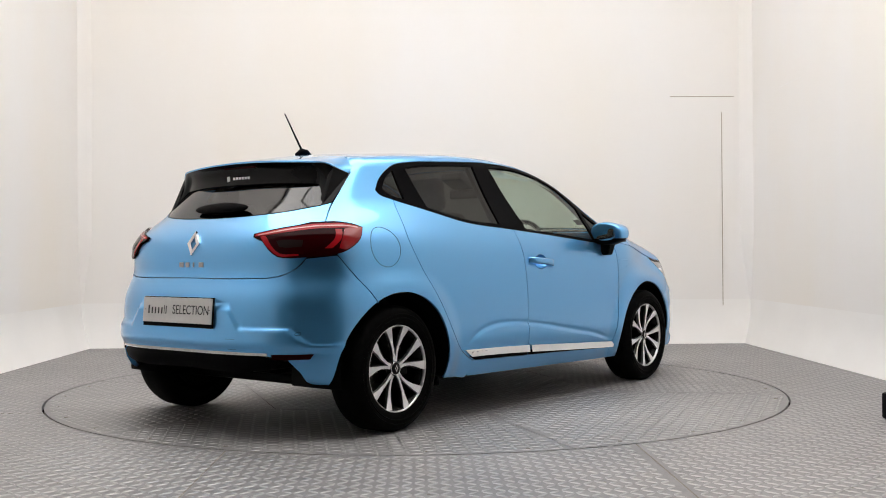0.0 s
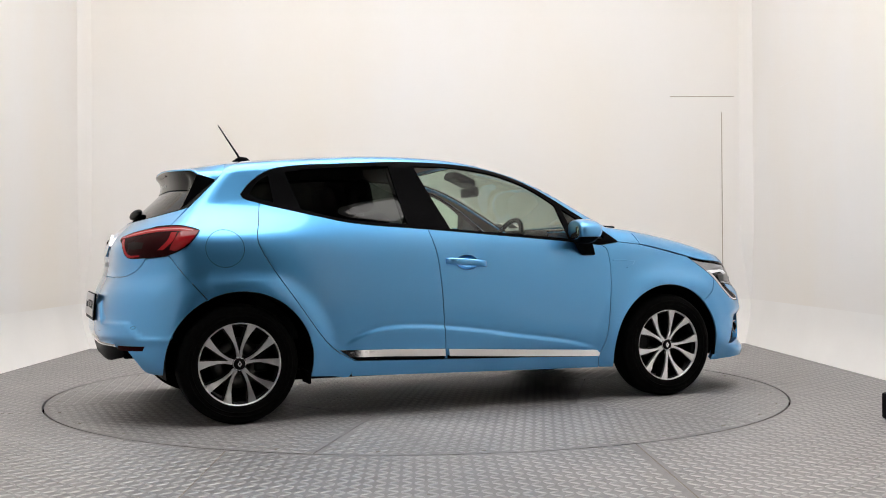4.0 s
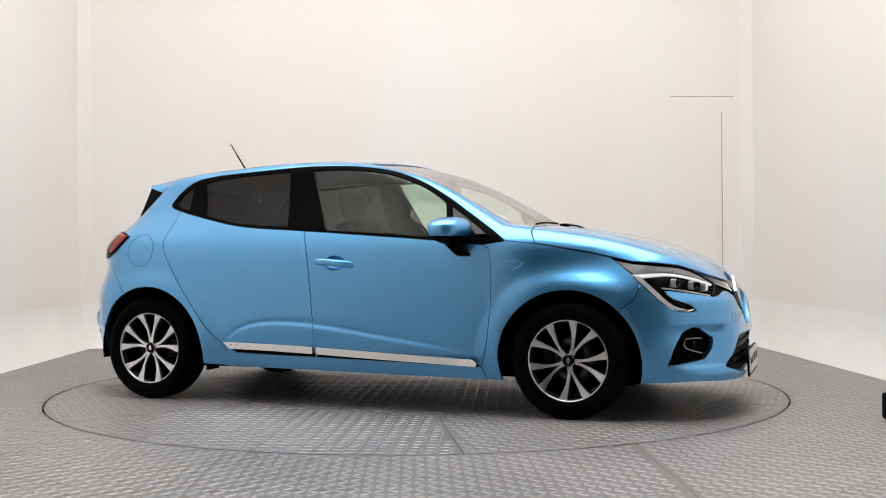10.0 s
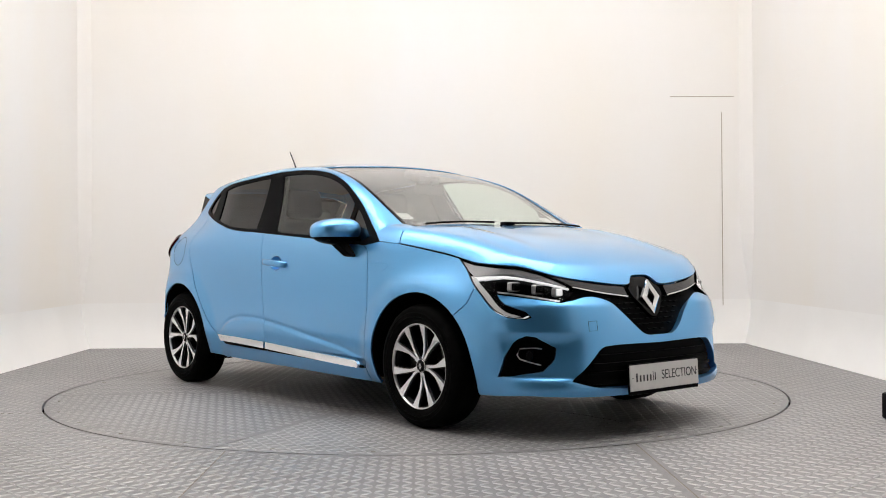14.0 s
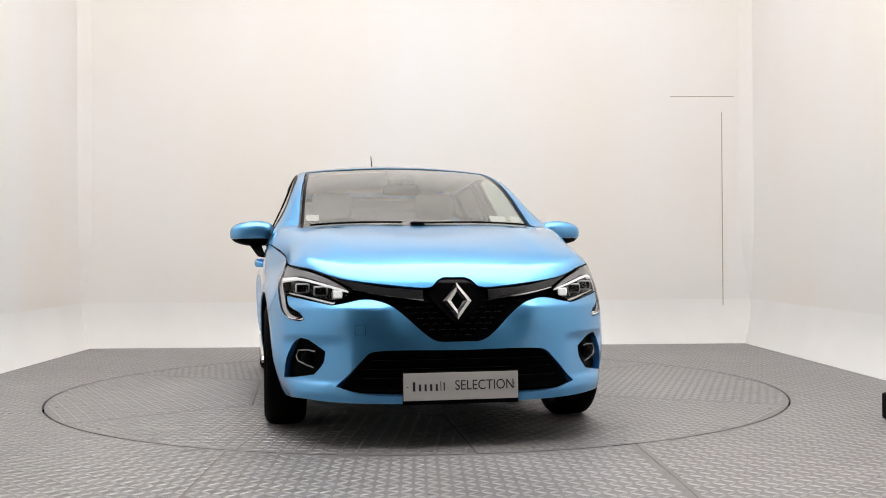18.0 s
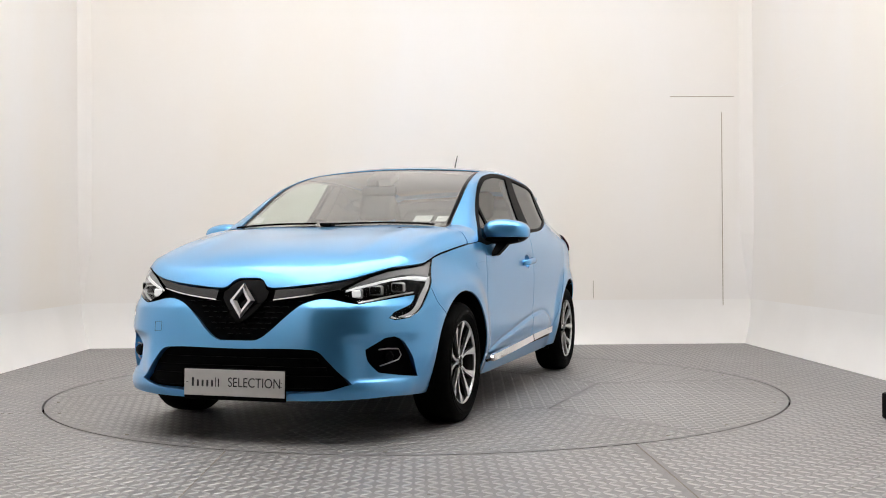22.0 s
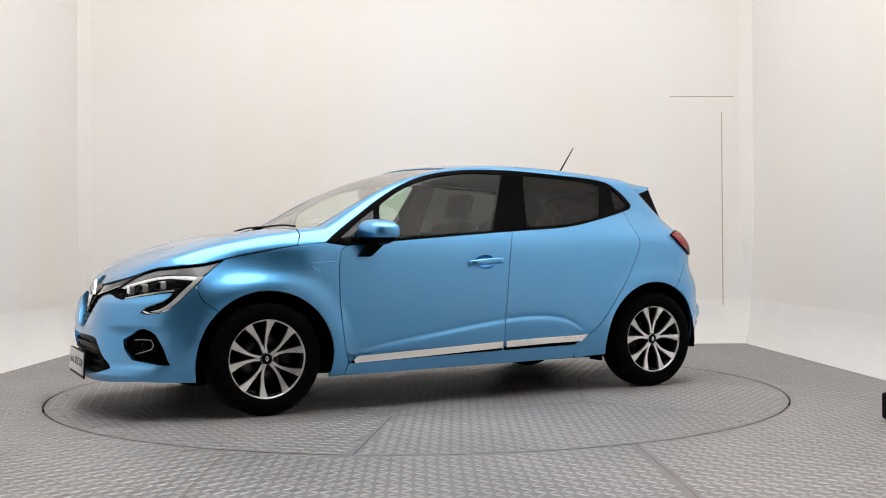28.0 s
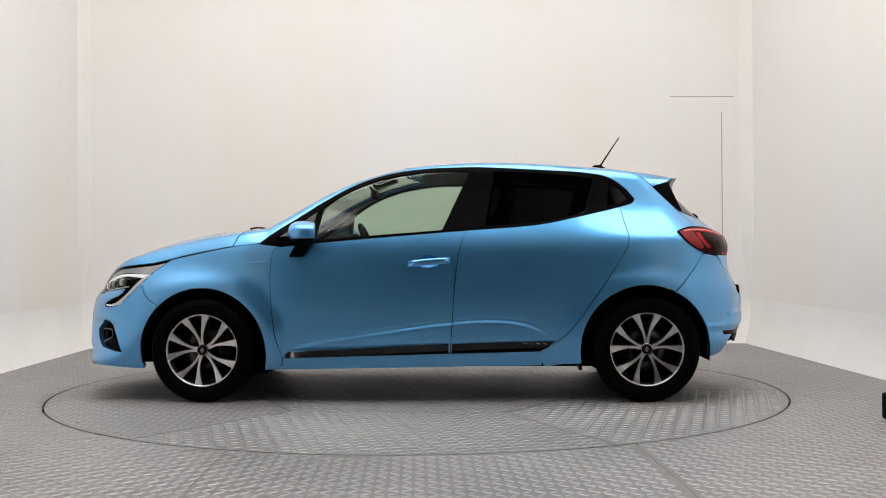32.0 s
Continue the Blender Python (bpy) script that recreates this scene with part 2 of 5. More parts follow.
def ground_floor():
    """Steel floor with a round pit for the turntable, its joints, and the dark hall's floor further out."""
    n = 128
    z = 0.0
    outer = []
    verts, faces = [], []
    ring = [(math.cos(2 * math.pi * k / n) * (R_TABLE + 0.012), math.sin(2 * math.pi * k / n) * (R_TABLE + 0.012)) for k in range(n)]
    for x, y in ring:
        s = 1e9
        if x > 0: s = min(s, X1 / x)
        if x < 0: s = min(s, X0 / x)
        if y > 0: s = min(s, Y1 / y)
        if y < 0: s = min(s, FRONT / y)
        outer.append((x * s, y * s))
    # the corners of the sheet lie on the ring's own rays
    for cx, cy in ((X0, Y1), (X1, Y1), (X0, FRONT), (X1, FRONT)):
        k = min(range(n), key=lambda i: (outer[i][0] - cx) ** 2 + (outer[i][1] - cy) ** 2)
        outer[k] = (cx, cy)
    for x, y in ring: verts.append((x, y, z))
    for x, y in outer: verts.append((x, y, z))
    for x, y in ring: verts.append((x, y, -0.03))
    for k in range(n):
        j = (k + 1) % n
        faces.append((k, n + k, n + j, j))
        faces.append((k, j, 2 * n + j, 2 * n + k))
    ob = mesh_object("floor", verts, faces, TREAD)
    tagged(ob, "worn grey steel tread plate floor with welded joints", "floor", kind="structure")
    joints = (-0.85, 0.968)
    clear = lambda x, y: (np.hypot(x, y) > R_TABLE + 0.034) & (np.min([np.abs(x - j) for j in joints], 0) > 0.012)
    tread_relief("tread_relief", clear, (X0 + 0.04, FRONT + 0.04), (X1 - 0.04, Y1 - 0.04), 45.0, ob)


def tread_relief(name, keep, lo, hi, turn, parent=None, pitch=0.068):
    """Raised lozenges of tread plate, crossed in turn, over the part of a plate that keep(x, y) allows."""
    c, s_ = math.cos(radians(turn)), math.sin(radians(turn))
    reach = int(math.hypot(max(abs(lo[0]), abs(hi[0])), max(abs(lo[1]), abs(hi[1]))) / pitch) + 2
    gi, gj = np.meshgrid(np.arange(-reach, reach + 1), np.arange(-reach, reach + 1))
    outline = np.array([(math.cos(a) * (0.47 - 0.06 * abs(math.sin(a))), math.sin(a) * 0.15) for a in np.linspace(0, 2 * math.pi, 7)[:-1]]) * pitch
    verts, faces = [], []
    k = 0
    for half, cross in ((0.0, False), (0.5, True)):
        u, v = (gi.ravel() + half) * pitch, (gj.ravel() + half) * pitch
        x, y = u * c - v * s_, u * s_ + v * c
        ok = (x > lo[0]) & (x < hi[0]) & (y > lo[1]) & (y < hi[1])
        x, y = x[ok], y[ok]
        ok = keep(x, y)
        x, y = x[ok], y[ok]
        o = outline[:, ::-1] * (1, -1) if cross else outline
        o = np.stack([o[:, 0] * c - o[:, 1] * s_, o[:, 0] * s_ + o[:, 1] * c], 1)
        shape = np.vstack([np.hstack([o, np.full((6, 1), -0.0004)]), np.hstack([o * 0.58, np.full((6, 1), 0.0020)])])
        p = shape[None] + np.stack([x, y, np.zeros_like(x)], 1)[:, None, :]
        verts.append(p.reshape(-1, 3))
        for _ in range(len(x)):
            faces += [(k + i, k + (i + 1) % 6, k + 6 + (i + 1) % 6, k + 6 + i) for i in range(6)]
            faces.append((k + 6, k + 7, k + 8, k + 9, k + 10, k + 11))
            k += 12
    ob = mesh_object(name, np.vstack(verts).tolist(), faces, RELIEF, parent)
    return tagged(ob, "raised crossed lozenges of the worn tread plate", kind="stuff")


def booth_marks():
    """Joints of a flush door in the back wall, a joint on the side wall, weld lines in the floor."""
    def strip(size, at, mat=None, name="trim", label="thin dark joint of the flush door in the wall"):
        tagged(part(name, box(size, at), mat or SEAM), label, "joint", kind="structure")

    strip((0.007, 0.004, 1.86), (2.928, WY1 - 0.001, 1.29), JOINT)
    strip((0.62, 0.004, 0.006), (2.74, WY1 - 0.001, 2.372), JOINT)
    strip((0.005, 0.004, 0.17), (1.675, WY1 - 0.001, 0.52), JOINT)
    strip((0.004, 0.50, 0.003), (WX1 - 0.001, 2.12, 2.325), SKIRT)
    for x, y0, y1 in ((-0.85, -2.13, -3.75), (0.968, -2.07, -3.75)):
        strip((0.006, y0 - y1, 0.002), (x, (y0 + y1) / 2, 0.0), name="floor_joint", label="dark joint between steel floor plates")
    strip((0.25, 0.005, 0.002), (-2.17, -0.95, 0.0), name="floor_joint", label="dark joint between steel floor plates")
    ob = part("equipment_box", box((0.22, 0.18, 0.135), (2.482, -1.50, 0.068), 0.012), BLACK)
    tagged(ob, "small black equipment box on the steel floor", "box")
    random.seed(4)
    for k in range(26):
        x, y = random.uniform(-2.6, 2.6), random.uniform(-3.3, -1.6)
        if math.hypot(x, y) < R_TABLE + 0.08:
            continue
        r = random.uniform(0.004, 0.009)
        ob = part("bolt", lathe([(0.0, 0.0015), (r, 0.001), (r, -0.002), (0.0, -0.002)], "z", 8, (x, y, 0.0), closed=False), SEAM)
        tagged(ob, "small dark bolt head in the steel floor", "bolt", "floor bolts")


booth()
ground_floor()
booth_marks()


def turntable():
    """A hexagonal middle plate, six outer plates, each with its tread laid along its own edge, and bolts round the rim."""
    root = new("turntable")
    tagged(root, "round grey steel tread plate turntable flush with the floor", "turntable")
    rh, g = 1.19, 0.0025
    bm = lathe([(0.0, -0.012), (R_TABLE, -0.012), (R_TABLE, -0.028), (0.0, -0.028)], "z", 128, closed=False)
    part("deck", bm, SEAM, root, "dark steel deck under the plates")

    def sheet(name, pts, mat, turn):
        bm = bmesh.new()
        lo = [bm.verts.new((x, y, -0.010)) for x, y in pts]
        hi = [bm.verts.new((x, y, 0.0)) for x, y in pts]
        n = len(pts)
        bm.faces.new(hi)
        for k in range(n):
            bm.faces.new((lo[k], lo[(k + 1) % n], hi[(k + 1) % n], hi[k]))
        ob = part(name, bm, mat, root)
        ob.rotation_euler = (0, 0, radians(turn))
        return ob

    def within(pts, x, y):
        """Inside a convex outline, a lozenge's reach from its edge."""
        ok = np.ones(x.shape, bool)
        n = len(pts)
        for k in range(n):
            (ax, ay), (bx, by) = pts[k], pts[(k + 1) % n]
            ok &= ((bx - ax) * (y - ay) - (by - ay) * (x - ax)) / math.hypot(bx - ax, by - ay) > 0.022
        return ok

    hexagon = [((rh - g) * math.cos(radians(60 * k)), (rh - g) * math.sin(radians(60 * k))) for k in range(6)]
    mid_plate = sheet("middle_plate", hexagon, TREAD_TABLE, -3)
    tread_relief("tread_relief", lambda x, y: within(hexagon, x, y), (-rh, -rh), (rh, rh), 20.0, mid_plate)
    a0 = math.degrees(g / R_TABLE)
    outer = [(R_TABLE * math.cos(radians(a)), R_TABLE * math.sin(radians(a))) for a in np.linspace(-30 + a0, 30 - a0, 25)]
    c, s_ = math.cos(radians(30)), math.sin(radians(30))
    inner = [((rh + g) * c, (rh - g) * s_), ((rh + g) * c, -(rh - g) * s_)]
    relief = None
    for k in range(6):
        ob = sheet("outer_plate", outer + inner, TREAD_TABLE, 27 + 60 * k)
        if relief is None:
            relief = tread_relief("tread_relief", lambda x, y: within(outer + inner, x, y), (0.9, -1.2), (R_TABLE, 1.2), 20.0, ob)
        else:
            again = new("tread_relief", relief.data)
            again.parent = ob
            tagged(again, "raised crossed lozenges of the worn tread plate", kind="stuff")
    bolt = lathe([(0.0, 0.002), (0.010, 0.002), (0.013, -0.004), (0.0, -0.004)], "z", 10, closed=False)
    me = bpy.data.meshes.new("bolt")
    bolt.to_mesh(me)
    bolt.free()
    me.materials.append(SEAM)
    for k in range(30):
        ob = new("bolt", me)
        ob.parent = root
        a = radians(12 * k + 4)
        ob.location = ((R_TABLE - 0.07) * math.cos(a), (R_TABLE - 0.07) * math.sin(a), 0.0)
    return root


TABLE = turntable()


def ceiling_light():
    """Two wide luminous panels under the middle of the booth's white ceiling."""
    soft = glow("soft_light", (1.0, 0.972, 0.952), LIGHT_POWER)
    w, d = LIGHT_WIDE, (LIGHT_BACK - LIGHT_FRONT) / 2
    for k in range(2):
        root = new("ceiling_light")
        root.location = (0, LIGHT_FRONT + d * (k + 0.5), HIGH - 0.06)
        tagged(root, "wide luminous white ceiling panel in a thin frame", "ceiling light", "ceiling panels")
        part("diffuser", box((w - 0.12, d - 0.12, 0.02), (0, 0, 0.0)), soft, root)
        for s in (-1, 1):
            part("frame", box((w - 0.02, 0.05, 0.05), (0, s * (d / 2 - 0.03), 0.01), 0.004), SKIRT, root)
            part("frame", box((0.05, d - 0.12, 0.05), (s * (w / 2 - 0.03), 0, 0.01), 0.004), SKIRT, root)


ceiling_light()


def hall():
    top_ = HIGH + 0.25
    for name, size, at in (("wall_hall_front", (16, 0.2, top_), (0, -12, top_ / 2)), ("wall_hall_west", (0.2, 6.4, top_), (-8, -8.8, top_ / 2)),
                           ("wall_hall_east", (0.2, 6.4, top_), (8, -8.8, top_ / 2)), ("ceiling_hall", (16, LIGHT_FRONT + 12.2, 0.2), (0, (LIGHT_FRONT - 12.2) / 2, top_ + 0.1)),
                           ("floor_hall", (16, 6.5, 0.1), (0, FRONT - 3.25, -0.06)), ("wall_hall_left_wing", (4.8, 0.2, top_), (-5.8, FRONT - 0.1, top_ / 2)),
                           ("wall_hall_right_wing", (4.8, 0.2, top_), (5.8, FRONT - 0.1, top_ / 2))):
        tagged(part(name, box(size, at), HALL), "plain grey surface of the dim hall before the booth", "wall", kind="structure")


hall()


def hall_fill():
    """An unseen fill panel under the hall ceiling, above the camera, added to lift the car's sides."""
    root = new("hall_fill")
    root.location = (0, -7.6, HIGH + 0.20)
    tagged(root, "unseen fill panel added under the hall ceiling", "light panel")
    part("diffuser", box((7.0, 3.4, 0.03), (0, 0, -0.02), 0.005), glow("hall_fill_glow", (1.0, 0.966, 0.928), HALL_FILL_POWER), root)
    part("housing", box((7.1, 3.5, 0.05), (0, 0, 0.025), 0.005), SKIRT, root)


hall_fill()


# ---------------------------------------------------------------- the car's skin, as one smooth solid
def spline(pairs):
    """A natural cubic curve through (x, y) pairs, straight beyond its ends."""
    xs, ys = np.array([p[0] for p in pairs], float), np.array([p[1] for p in pairs], float)
    n = len(xs)
    h = np.diff(xs)
    A, r = np.eye(n), np.zeros(n)
    for i in range(1, n - 1):
        A[i, i - 1], A[i, i], A[i, i + 1] = h[i - 1], 2 * (h[i - 1] + h[i]), h[i]
        r[i] = 6 * ((ys[i + 1] - ys[i]) / h[i] - (ys[i] - ys[i - 1]) / h[i - 1])
    m = np.linalg.solve(A, r)

    def f(x):
        x = np.asarray(x, float)
        c = np.clip(x, xs[0], xs[-1])
        i = np.clip(np.searchsorted(xs, c) - 1, 0, n - 2)
        a, b = (xs[i + 1] - c) / h[i], (c - xs[i]) / h[i]
        v = a * ys[i] + b * ys[i + 1] + ((a ** 3 - a) * m[i] + (b ** 3 - b) * m[i + 1]) * h[i] ** 2 / 6
        s0 = (ys[1] - ys[0]) / h[0] - h[0] * m[1] / 6
        s1 = (ys[-1] - ys[-2]) / h[-1] + h[-1] * m[-2] / 6
        return v + np.minimum(x - xs[0], 0) * s0 + np.maximum(x - xs[-1], 0) * s1

    return f


ROOF_LINE = spline([(-1.9, 1.27), (-1.56, 1.333), (-1.24, 1.388), (-0.91, 1.421), (-0.575, 1.444), (-0.30, 1.448), (-0.07, 1.438),
                    (0.10, 1.418), (0.27, 1.381), (0.436, 1.330), (0.605, 1.254), (0.773, 1.163), (0.943, 1.071), (1.12, 0.973)])
HOOD_LINE = spline([(0.8, 1.07), (1.14, 1.027), (1.32, 0.997), (1.50, 0.960), (1.67, 0.912), (1.85, 0.846), (1.955, 0.789), (2.03, 0.733), (2.1, 0.665)])
NOSE = spline([(0.10, 2.06), (0.15, 2.095), (0.20, 2.118), (0.32, 2.130), (0.46, 2.120), (0.565, 2.092), (0.67, 2.045), (0.74, 2.015), (0.85, 1.98)])
TAIL = spline([(0.20, -1.76), (0.27, -1.87), (0.35, -1.918), (0.53, -1.928), (0.67, -1.910), (0.76, -1.870), (0.86, -1.862), (0.94, -1.842),
               (1.01, -1.785), (1.06, -1.727), (1.135, -1.645), (1.21, -1.568), (1.30, -1.475), (1.40, -1.37)])
FLANK = spline([(0.12, 0.74), (0.20, 0.785), (0.27, 0.812), (0.36, 0.836), (0.48, 0.847), (0.62, 0.853), (0.75, 0.851), (0.84, 0.844), (0.90, 0.834),
                (0.95, 0.819), (1.0, 0.798), (1.1, 0.749), (1.2, 0.702), (1.3, 0.662), (1.38, 0.632), (1.48, 0.59)])
CREASE = spline([(-0.75, 0.37), (-0.684, 0.416), (-0.56, 0.461), (-0.406, 0.476), (-0.19, 0.465), (0.088, 0.431), (0.398, 0.386), (0.616, 0.353), (0.80, 0.31)])
WHEELS = ((1.2915, 0.30), (-1.2915, 0.305))


def ease(t):
    t = np.clip(t, 0, 1)
    return t * t * (3 - 2 * t)


def smax(a, b, k):
    h = np.maximum(k - np.abs(a - b), 0) / k
    return np.maximum(a, b) + h * h * k * 0.25


def flank(x, z):
    w = FLANK(z)
    w = w * (1 - 0.060 * ease((x - 0.75) / 1.2) - 0.075 * ease((-1.05 - x) / 0.95))
    up = ease((z - 0.92) / 0.22)
    w = w - up * (0.070 * ease((-0.75 - x) / 0.75) + 0.030 * ease((x - 0.2) / 0.8))
    w = w - 0.068 * ease((x - 1.0) / 0.5) * ease((z - 0.64) / 0.22)
    # flared arches
    for wx, wz in WHEELS:
        r = np.hypot(x - wx, (z - wz))
        w = w + 0.021 * ease((0.52 - r) / 0.13) * ease((z - 0.12) / 0.1) * (1 - ease((z - 0.70) / 0.12))
    # the doors swell below their lower crease
    c = CREASE(np.clip(x, -0.75, 0.8))
    w = w + (0.008 * ease((c + 0.008 - z) / 0.030) - 0.0035 * np.exp(-((z - c - 0.006) / 0.012) ** 2)) * ease((0.85 - x) / 0.2) * ease((x + 0.8) / 0.2)
    return w


def solid(x, y, z):
    """Below zero inside the closed skin of the car."""
    ay = np.abs(y)
    top = np.maximum(ROOF_LINE(x), 0)
    hood = HOOD_LINE(x)
    dip = 0.018 * np.exp(-(y / 0.32) ** 2) * ease((x - 1.0) / 0.1) * ease((1.75 - x) / 0.4)
    roof = top - 0.125 * y * y
    A = z - np.where(x > 0.5, np.maximum(roof, hood - dip - 0.075 * y * y), roof)
    # two raised folds run along the bonnet
    A = A - 0.010 * np.exp(-((ay - 0.50 - 0.06 * (1.6 - x)) / 0.07) ** 2) * ease((x - 1.12) / 0.15) * ease((1.9 - x) / 0.3)
    B = ay - flank(x, z)
    C = x - (NOSE(z) - 0.86 * ay ** 4)
    # the fog lamps sit in a scoop, over a lip; a shoulder runs in from the headlamp
    scoop = 0.030 * ease((0.50 - z) / 0.045) * ease((z - 0.262) / 0.035) * ease((ay - 0.47) / 0.14) * ease((0.82 - ay) / 0.12)
    C = C + scoop - 0.010 * np.exp(-((z - 0.235) / 0.03) ** 2)
    shoulder = 0.022 * ease((0.665 - z) / 0.06) * np.clip((z - 0.44) / 0.165, 0, 1)
    C = C - shoulder * ease((ay - 0.22) / 0.15) * ease((0.86 - ay) / 0.12)
    D = TAIL(z) + 0.70 * ay ** 4 + 0.16 * y * y * ease((z - 0.9) / 0.2) - x
    ledge = 0.53 + 0.10 * ease((0.42 - ay) / 0.10) - 0.07 * ease((ay - 0.62) / 0.10)
    D = D - 0.020 * ease((ledge - z) / 0.028) * ease((z - 0.40) / 0.05)
    k = 0.10 - 0.05 * ease((z - 0.93) / 0.10)
    f = smax(A, B, k)
    f = smax(f, C, 0.07)
    return smax(f, D, 0.06)


def roof_only(x, y, z):
    """The skin without its tail, on which the spoiler runs on."""
    return smax(z - ROOF_LINE(x) + 0.125 * y * y, np.abs(y) - flank(x, z), 0.05)


def march(fun, far, near, n=70):
    """The first place, coming from far, at which fun(t) turns negative."""
    ts = np.linspace(far, near, n)
    out = np.full(fun(np.full(fun.size, far)).shape, near)
    lo = np.full_like(out, far)
    hi = np.full_like(out, near)
    done = np.zeros(out.shape, bool)
    prev = np.full_like(out, far)
    for t in ts[1:]:
        v = fun(np.full_like(out, t))
        hit = (~done) & (v < 0)
        lo[hit], hi[hit] = prev[hit], t
        done |= hit
        prev[:] = t
    for _ in range(26):
        mid = (lo + hi) / 2
        v = fun(mid)
        hi, lo = np.where(v < 0, mid, hi), np.where(v < 0, lo, mid)
    return (lo + hi) / 2


class Ray:
    def __init__(self, make, size, shape=None):
        self.make, self.size, self.shape = make, size, shape or solid

    def __call__(self, t):
        return self.shape(*self.make(t))


def on_side(x, z):
    x, z = np.atleast_1d(np.asarray(x, float)), np.atleast_1d(np.asarray(z, float))
    y = march(Ray(lambda t: (x, t, z), len(x)), 1.05, 0.0)
    return np.stack([x, y, z], 1)


def on_top(x, y):
    x, y = np.atleast_1d(np.asarray(x, float)), np.atleast_1d(np.asarray(y, float))
    return np.stack([x, y, march(Ray(lambda t: (x, y, t), len(x)), 1.6, 0.3)], 1)


def on_front(y, z):
    y, z = np.atleast_1d(np.asarray(y, float)), np.atleast_1d(np.asarray(z, float))
    return np.stack([march(Ray(lambda t: (t, y, z), len(y)), 2.3, 0.8), y, z], 1)


def on_rear(y, z):
    y, z = np.atleast_1d(np.asarray(y, float)), np.atleast_1d(np.asarray(z, float))
    return np.stack([march(Ray(lambda t: (t, y, z), len(y)), -2.2, -0.8), y, z], 1)


AX = 0.75   # height of the tunnel chart's axis


def to_side(p): return np.stack([p[:, 0], p[:, 2]], 1)
def from_side(q): return on_side(q[:, 0], q[:, 1])
def to_top(p): return np.stack([p[:, 0], p[:, 1]], 1)
def from_top(q): return on_top(q[:, 0], q[:, 1])
def to_tunnel(p): return np.stack([p[:, 0], 0.8 * np.arctan2(p[:, 2] - AX, p[:, 1])], 1)


def from_tunnel(q):
    x, a = q[:, 0], q[:, 1] / 0.8
    r = march(Ray(lambda t: (x, t * np.cos(a), AX + t * np.sin(a)), len(x)), 1.15, 0.02, 110)
    return np.stack([x, r * np.cos(a), AX + r * np.sin(a)], 1)


def drum(cx, sign, far):
    def to(p): return np.stack([0.8 * np.arctan2(p[:, 1], sign * (p[:, 0] - cx)), p[:, 2]], 1)

    def back(q):
        a, z = q[:, 0] / 0.8, q[:, 1]
        r = march(Ray(lambda t: (cx + sign * t * np.cos(a), t * np.sin(a), z), len(a)), far, 0.05, 90)
        return np.stack([cx + sign * r * np.cos(a), r * np.sin(a), z], 1)

    return to, back


SIDE, TOP, TUNNEL = (to_side, from_side), (to_top, from_top), (to_tunnel, from_tunnel)
NOSE_DRUM, TAIL_DRUM = drum(1.15, 1, 1.5), drum(-1.05, -1, 1.5)


def normals_at(p):
    e = 0.004
    g = np.stack([solid(p[:, 0] + e, p[:, 1], p[:, 2]) - solid(p[:, 0] - e, p[:, 1], p[:, 2]),
                  solid(p[:, 0], p[:, 1] + e, p[:, 2]) - solid(p[:, 0], p[:, 1] - e, p[:, 2]),
                  solid(p[:, 0], p[:, 1], p[:, 2] + e) - solid(p[:, 0], p[:, 1], p[:, 2] - e)], 1)
    return g / np.maximum(np.linalg.norm(g, axis=1, keepdims=True), 1e-9)


def curve(pts, step=0.02):
    """A smooth open line through 2D or 3D points (centripetal), sampled about every step."""
    p = np.array(pts, float)
    if len(p) == 2:
        n = max(2, int(np.linalg.norm(p[1] - p[0]) / step) + 1)
        return p[0] + (p[1] - p[0]) * np.linspace(0, 1, n)[:, None]
    q = np.vstack([2 * p[0] - p[1], p, 2 * p[-1] - p[-2]])
    out = []
    for i in range(1, len(q) - 2):
        a, b, c, d = q[i - 1], q[i], q[i + 1], q[i + 2]
        t0 = 0.0
        t1 = t0 + max(np.linalg.norm(b - a), 1e-6) ** 0.5
        t2 = t1 + max(np.linalg.norm(c - b), 1e-6) ** 0.5
        t3 = t2 + max(np.linalg.norm(d - c), 1e-6) ** 0.5
        n = max(1, int(np.linalg.norm(c - b) / step))
        for t in np.linspace(t1, t2, n, endpoint=False):
            A1 = (t1 - t) / (t1 - t0) * a + (t - t0) / (t1 - t0) * b
            A2 = (t2 - t) / (t2 - t1) * b + (t - t1) / (t2 - t1) * c
            A3 = (t3 - t) / (t3 - t2) * c + (t - t2) / (t3 - t2) * d
            B1 = (t2 - t) / (t2 - t0) * A1 + (t - t0) / (t2 - t0) * A2
            B2 = (t3 - t) / (t3 - t1) * A2 + (t - t1) / (t3 - t1) * A3
            out.append((t2 - t) / (t2 - t1) * B1 + (t - t1) / (t2 - t1) * B2)
    out.append(p[-1])
    return np.array(out)


def side(pts, step=0.02):
    c = curve(pts, step)
    return on_side(c[:, 0], c[:, 1])


def front(pts, step=0.02):
    c = curve(pts, step)
    return on_front(c[:, 0], c[:, 1])


def rear(pts, step=0.02):
    c = curve(pts, step)
    return on_rear(c[:, 0], c[:, 1])


def top(pts, step=0.02):
    c = curve(pts, step)
    return on_top(c[:, 0], c[:, 1])


def loop(*edges):
    """One closed outline from edges laid end to end; double points go."""
    p = np.vstack(edges)
    keep = [0]
    for i in range(1, len(p)):
        if np.linalg.norm(p[i] - p[keep[-1]]) > 0.004:
            keep.append(i)
    while np.linalg.norm(p[keep[-1]] - p[keep[0]]) < 0.004:
        keep.pop()
    return p[keep]


def mirrored(p):
    return (p * np.array([1, -1, 1]))[::-1]


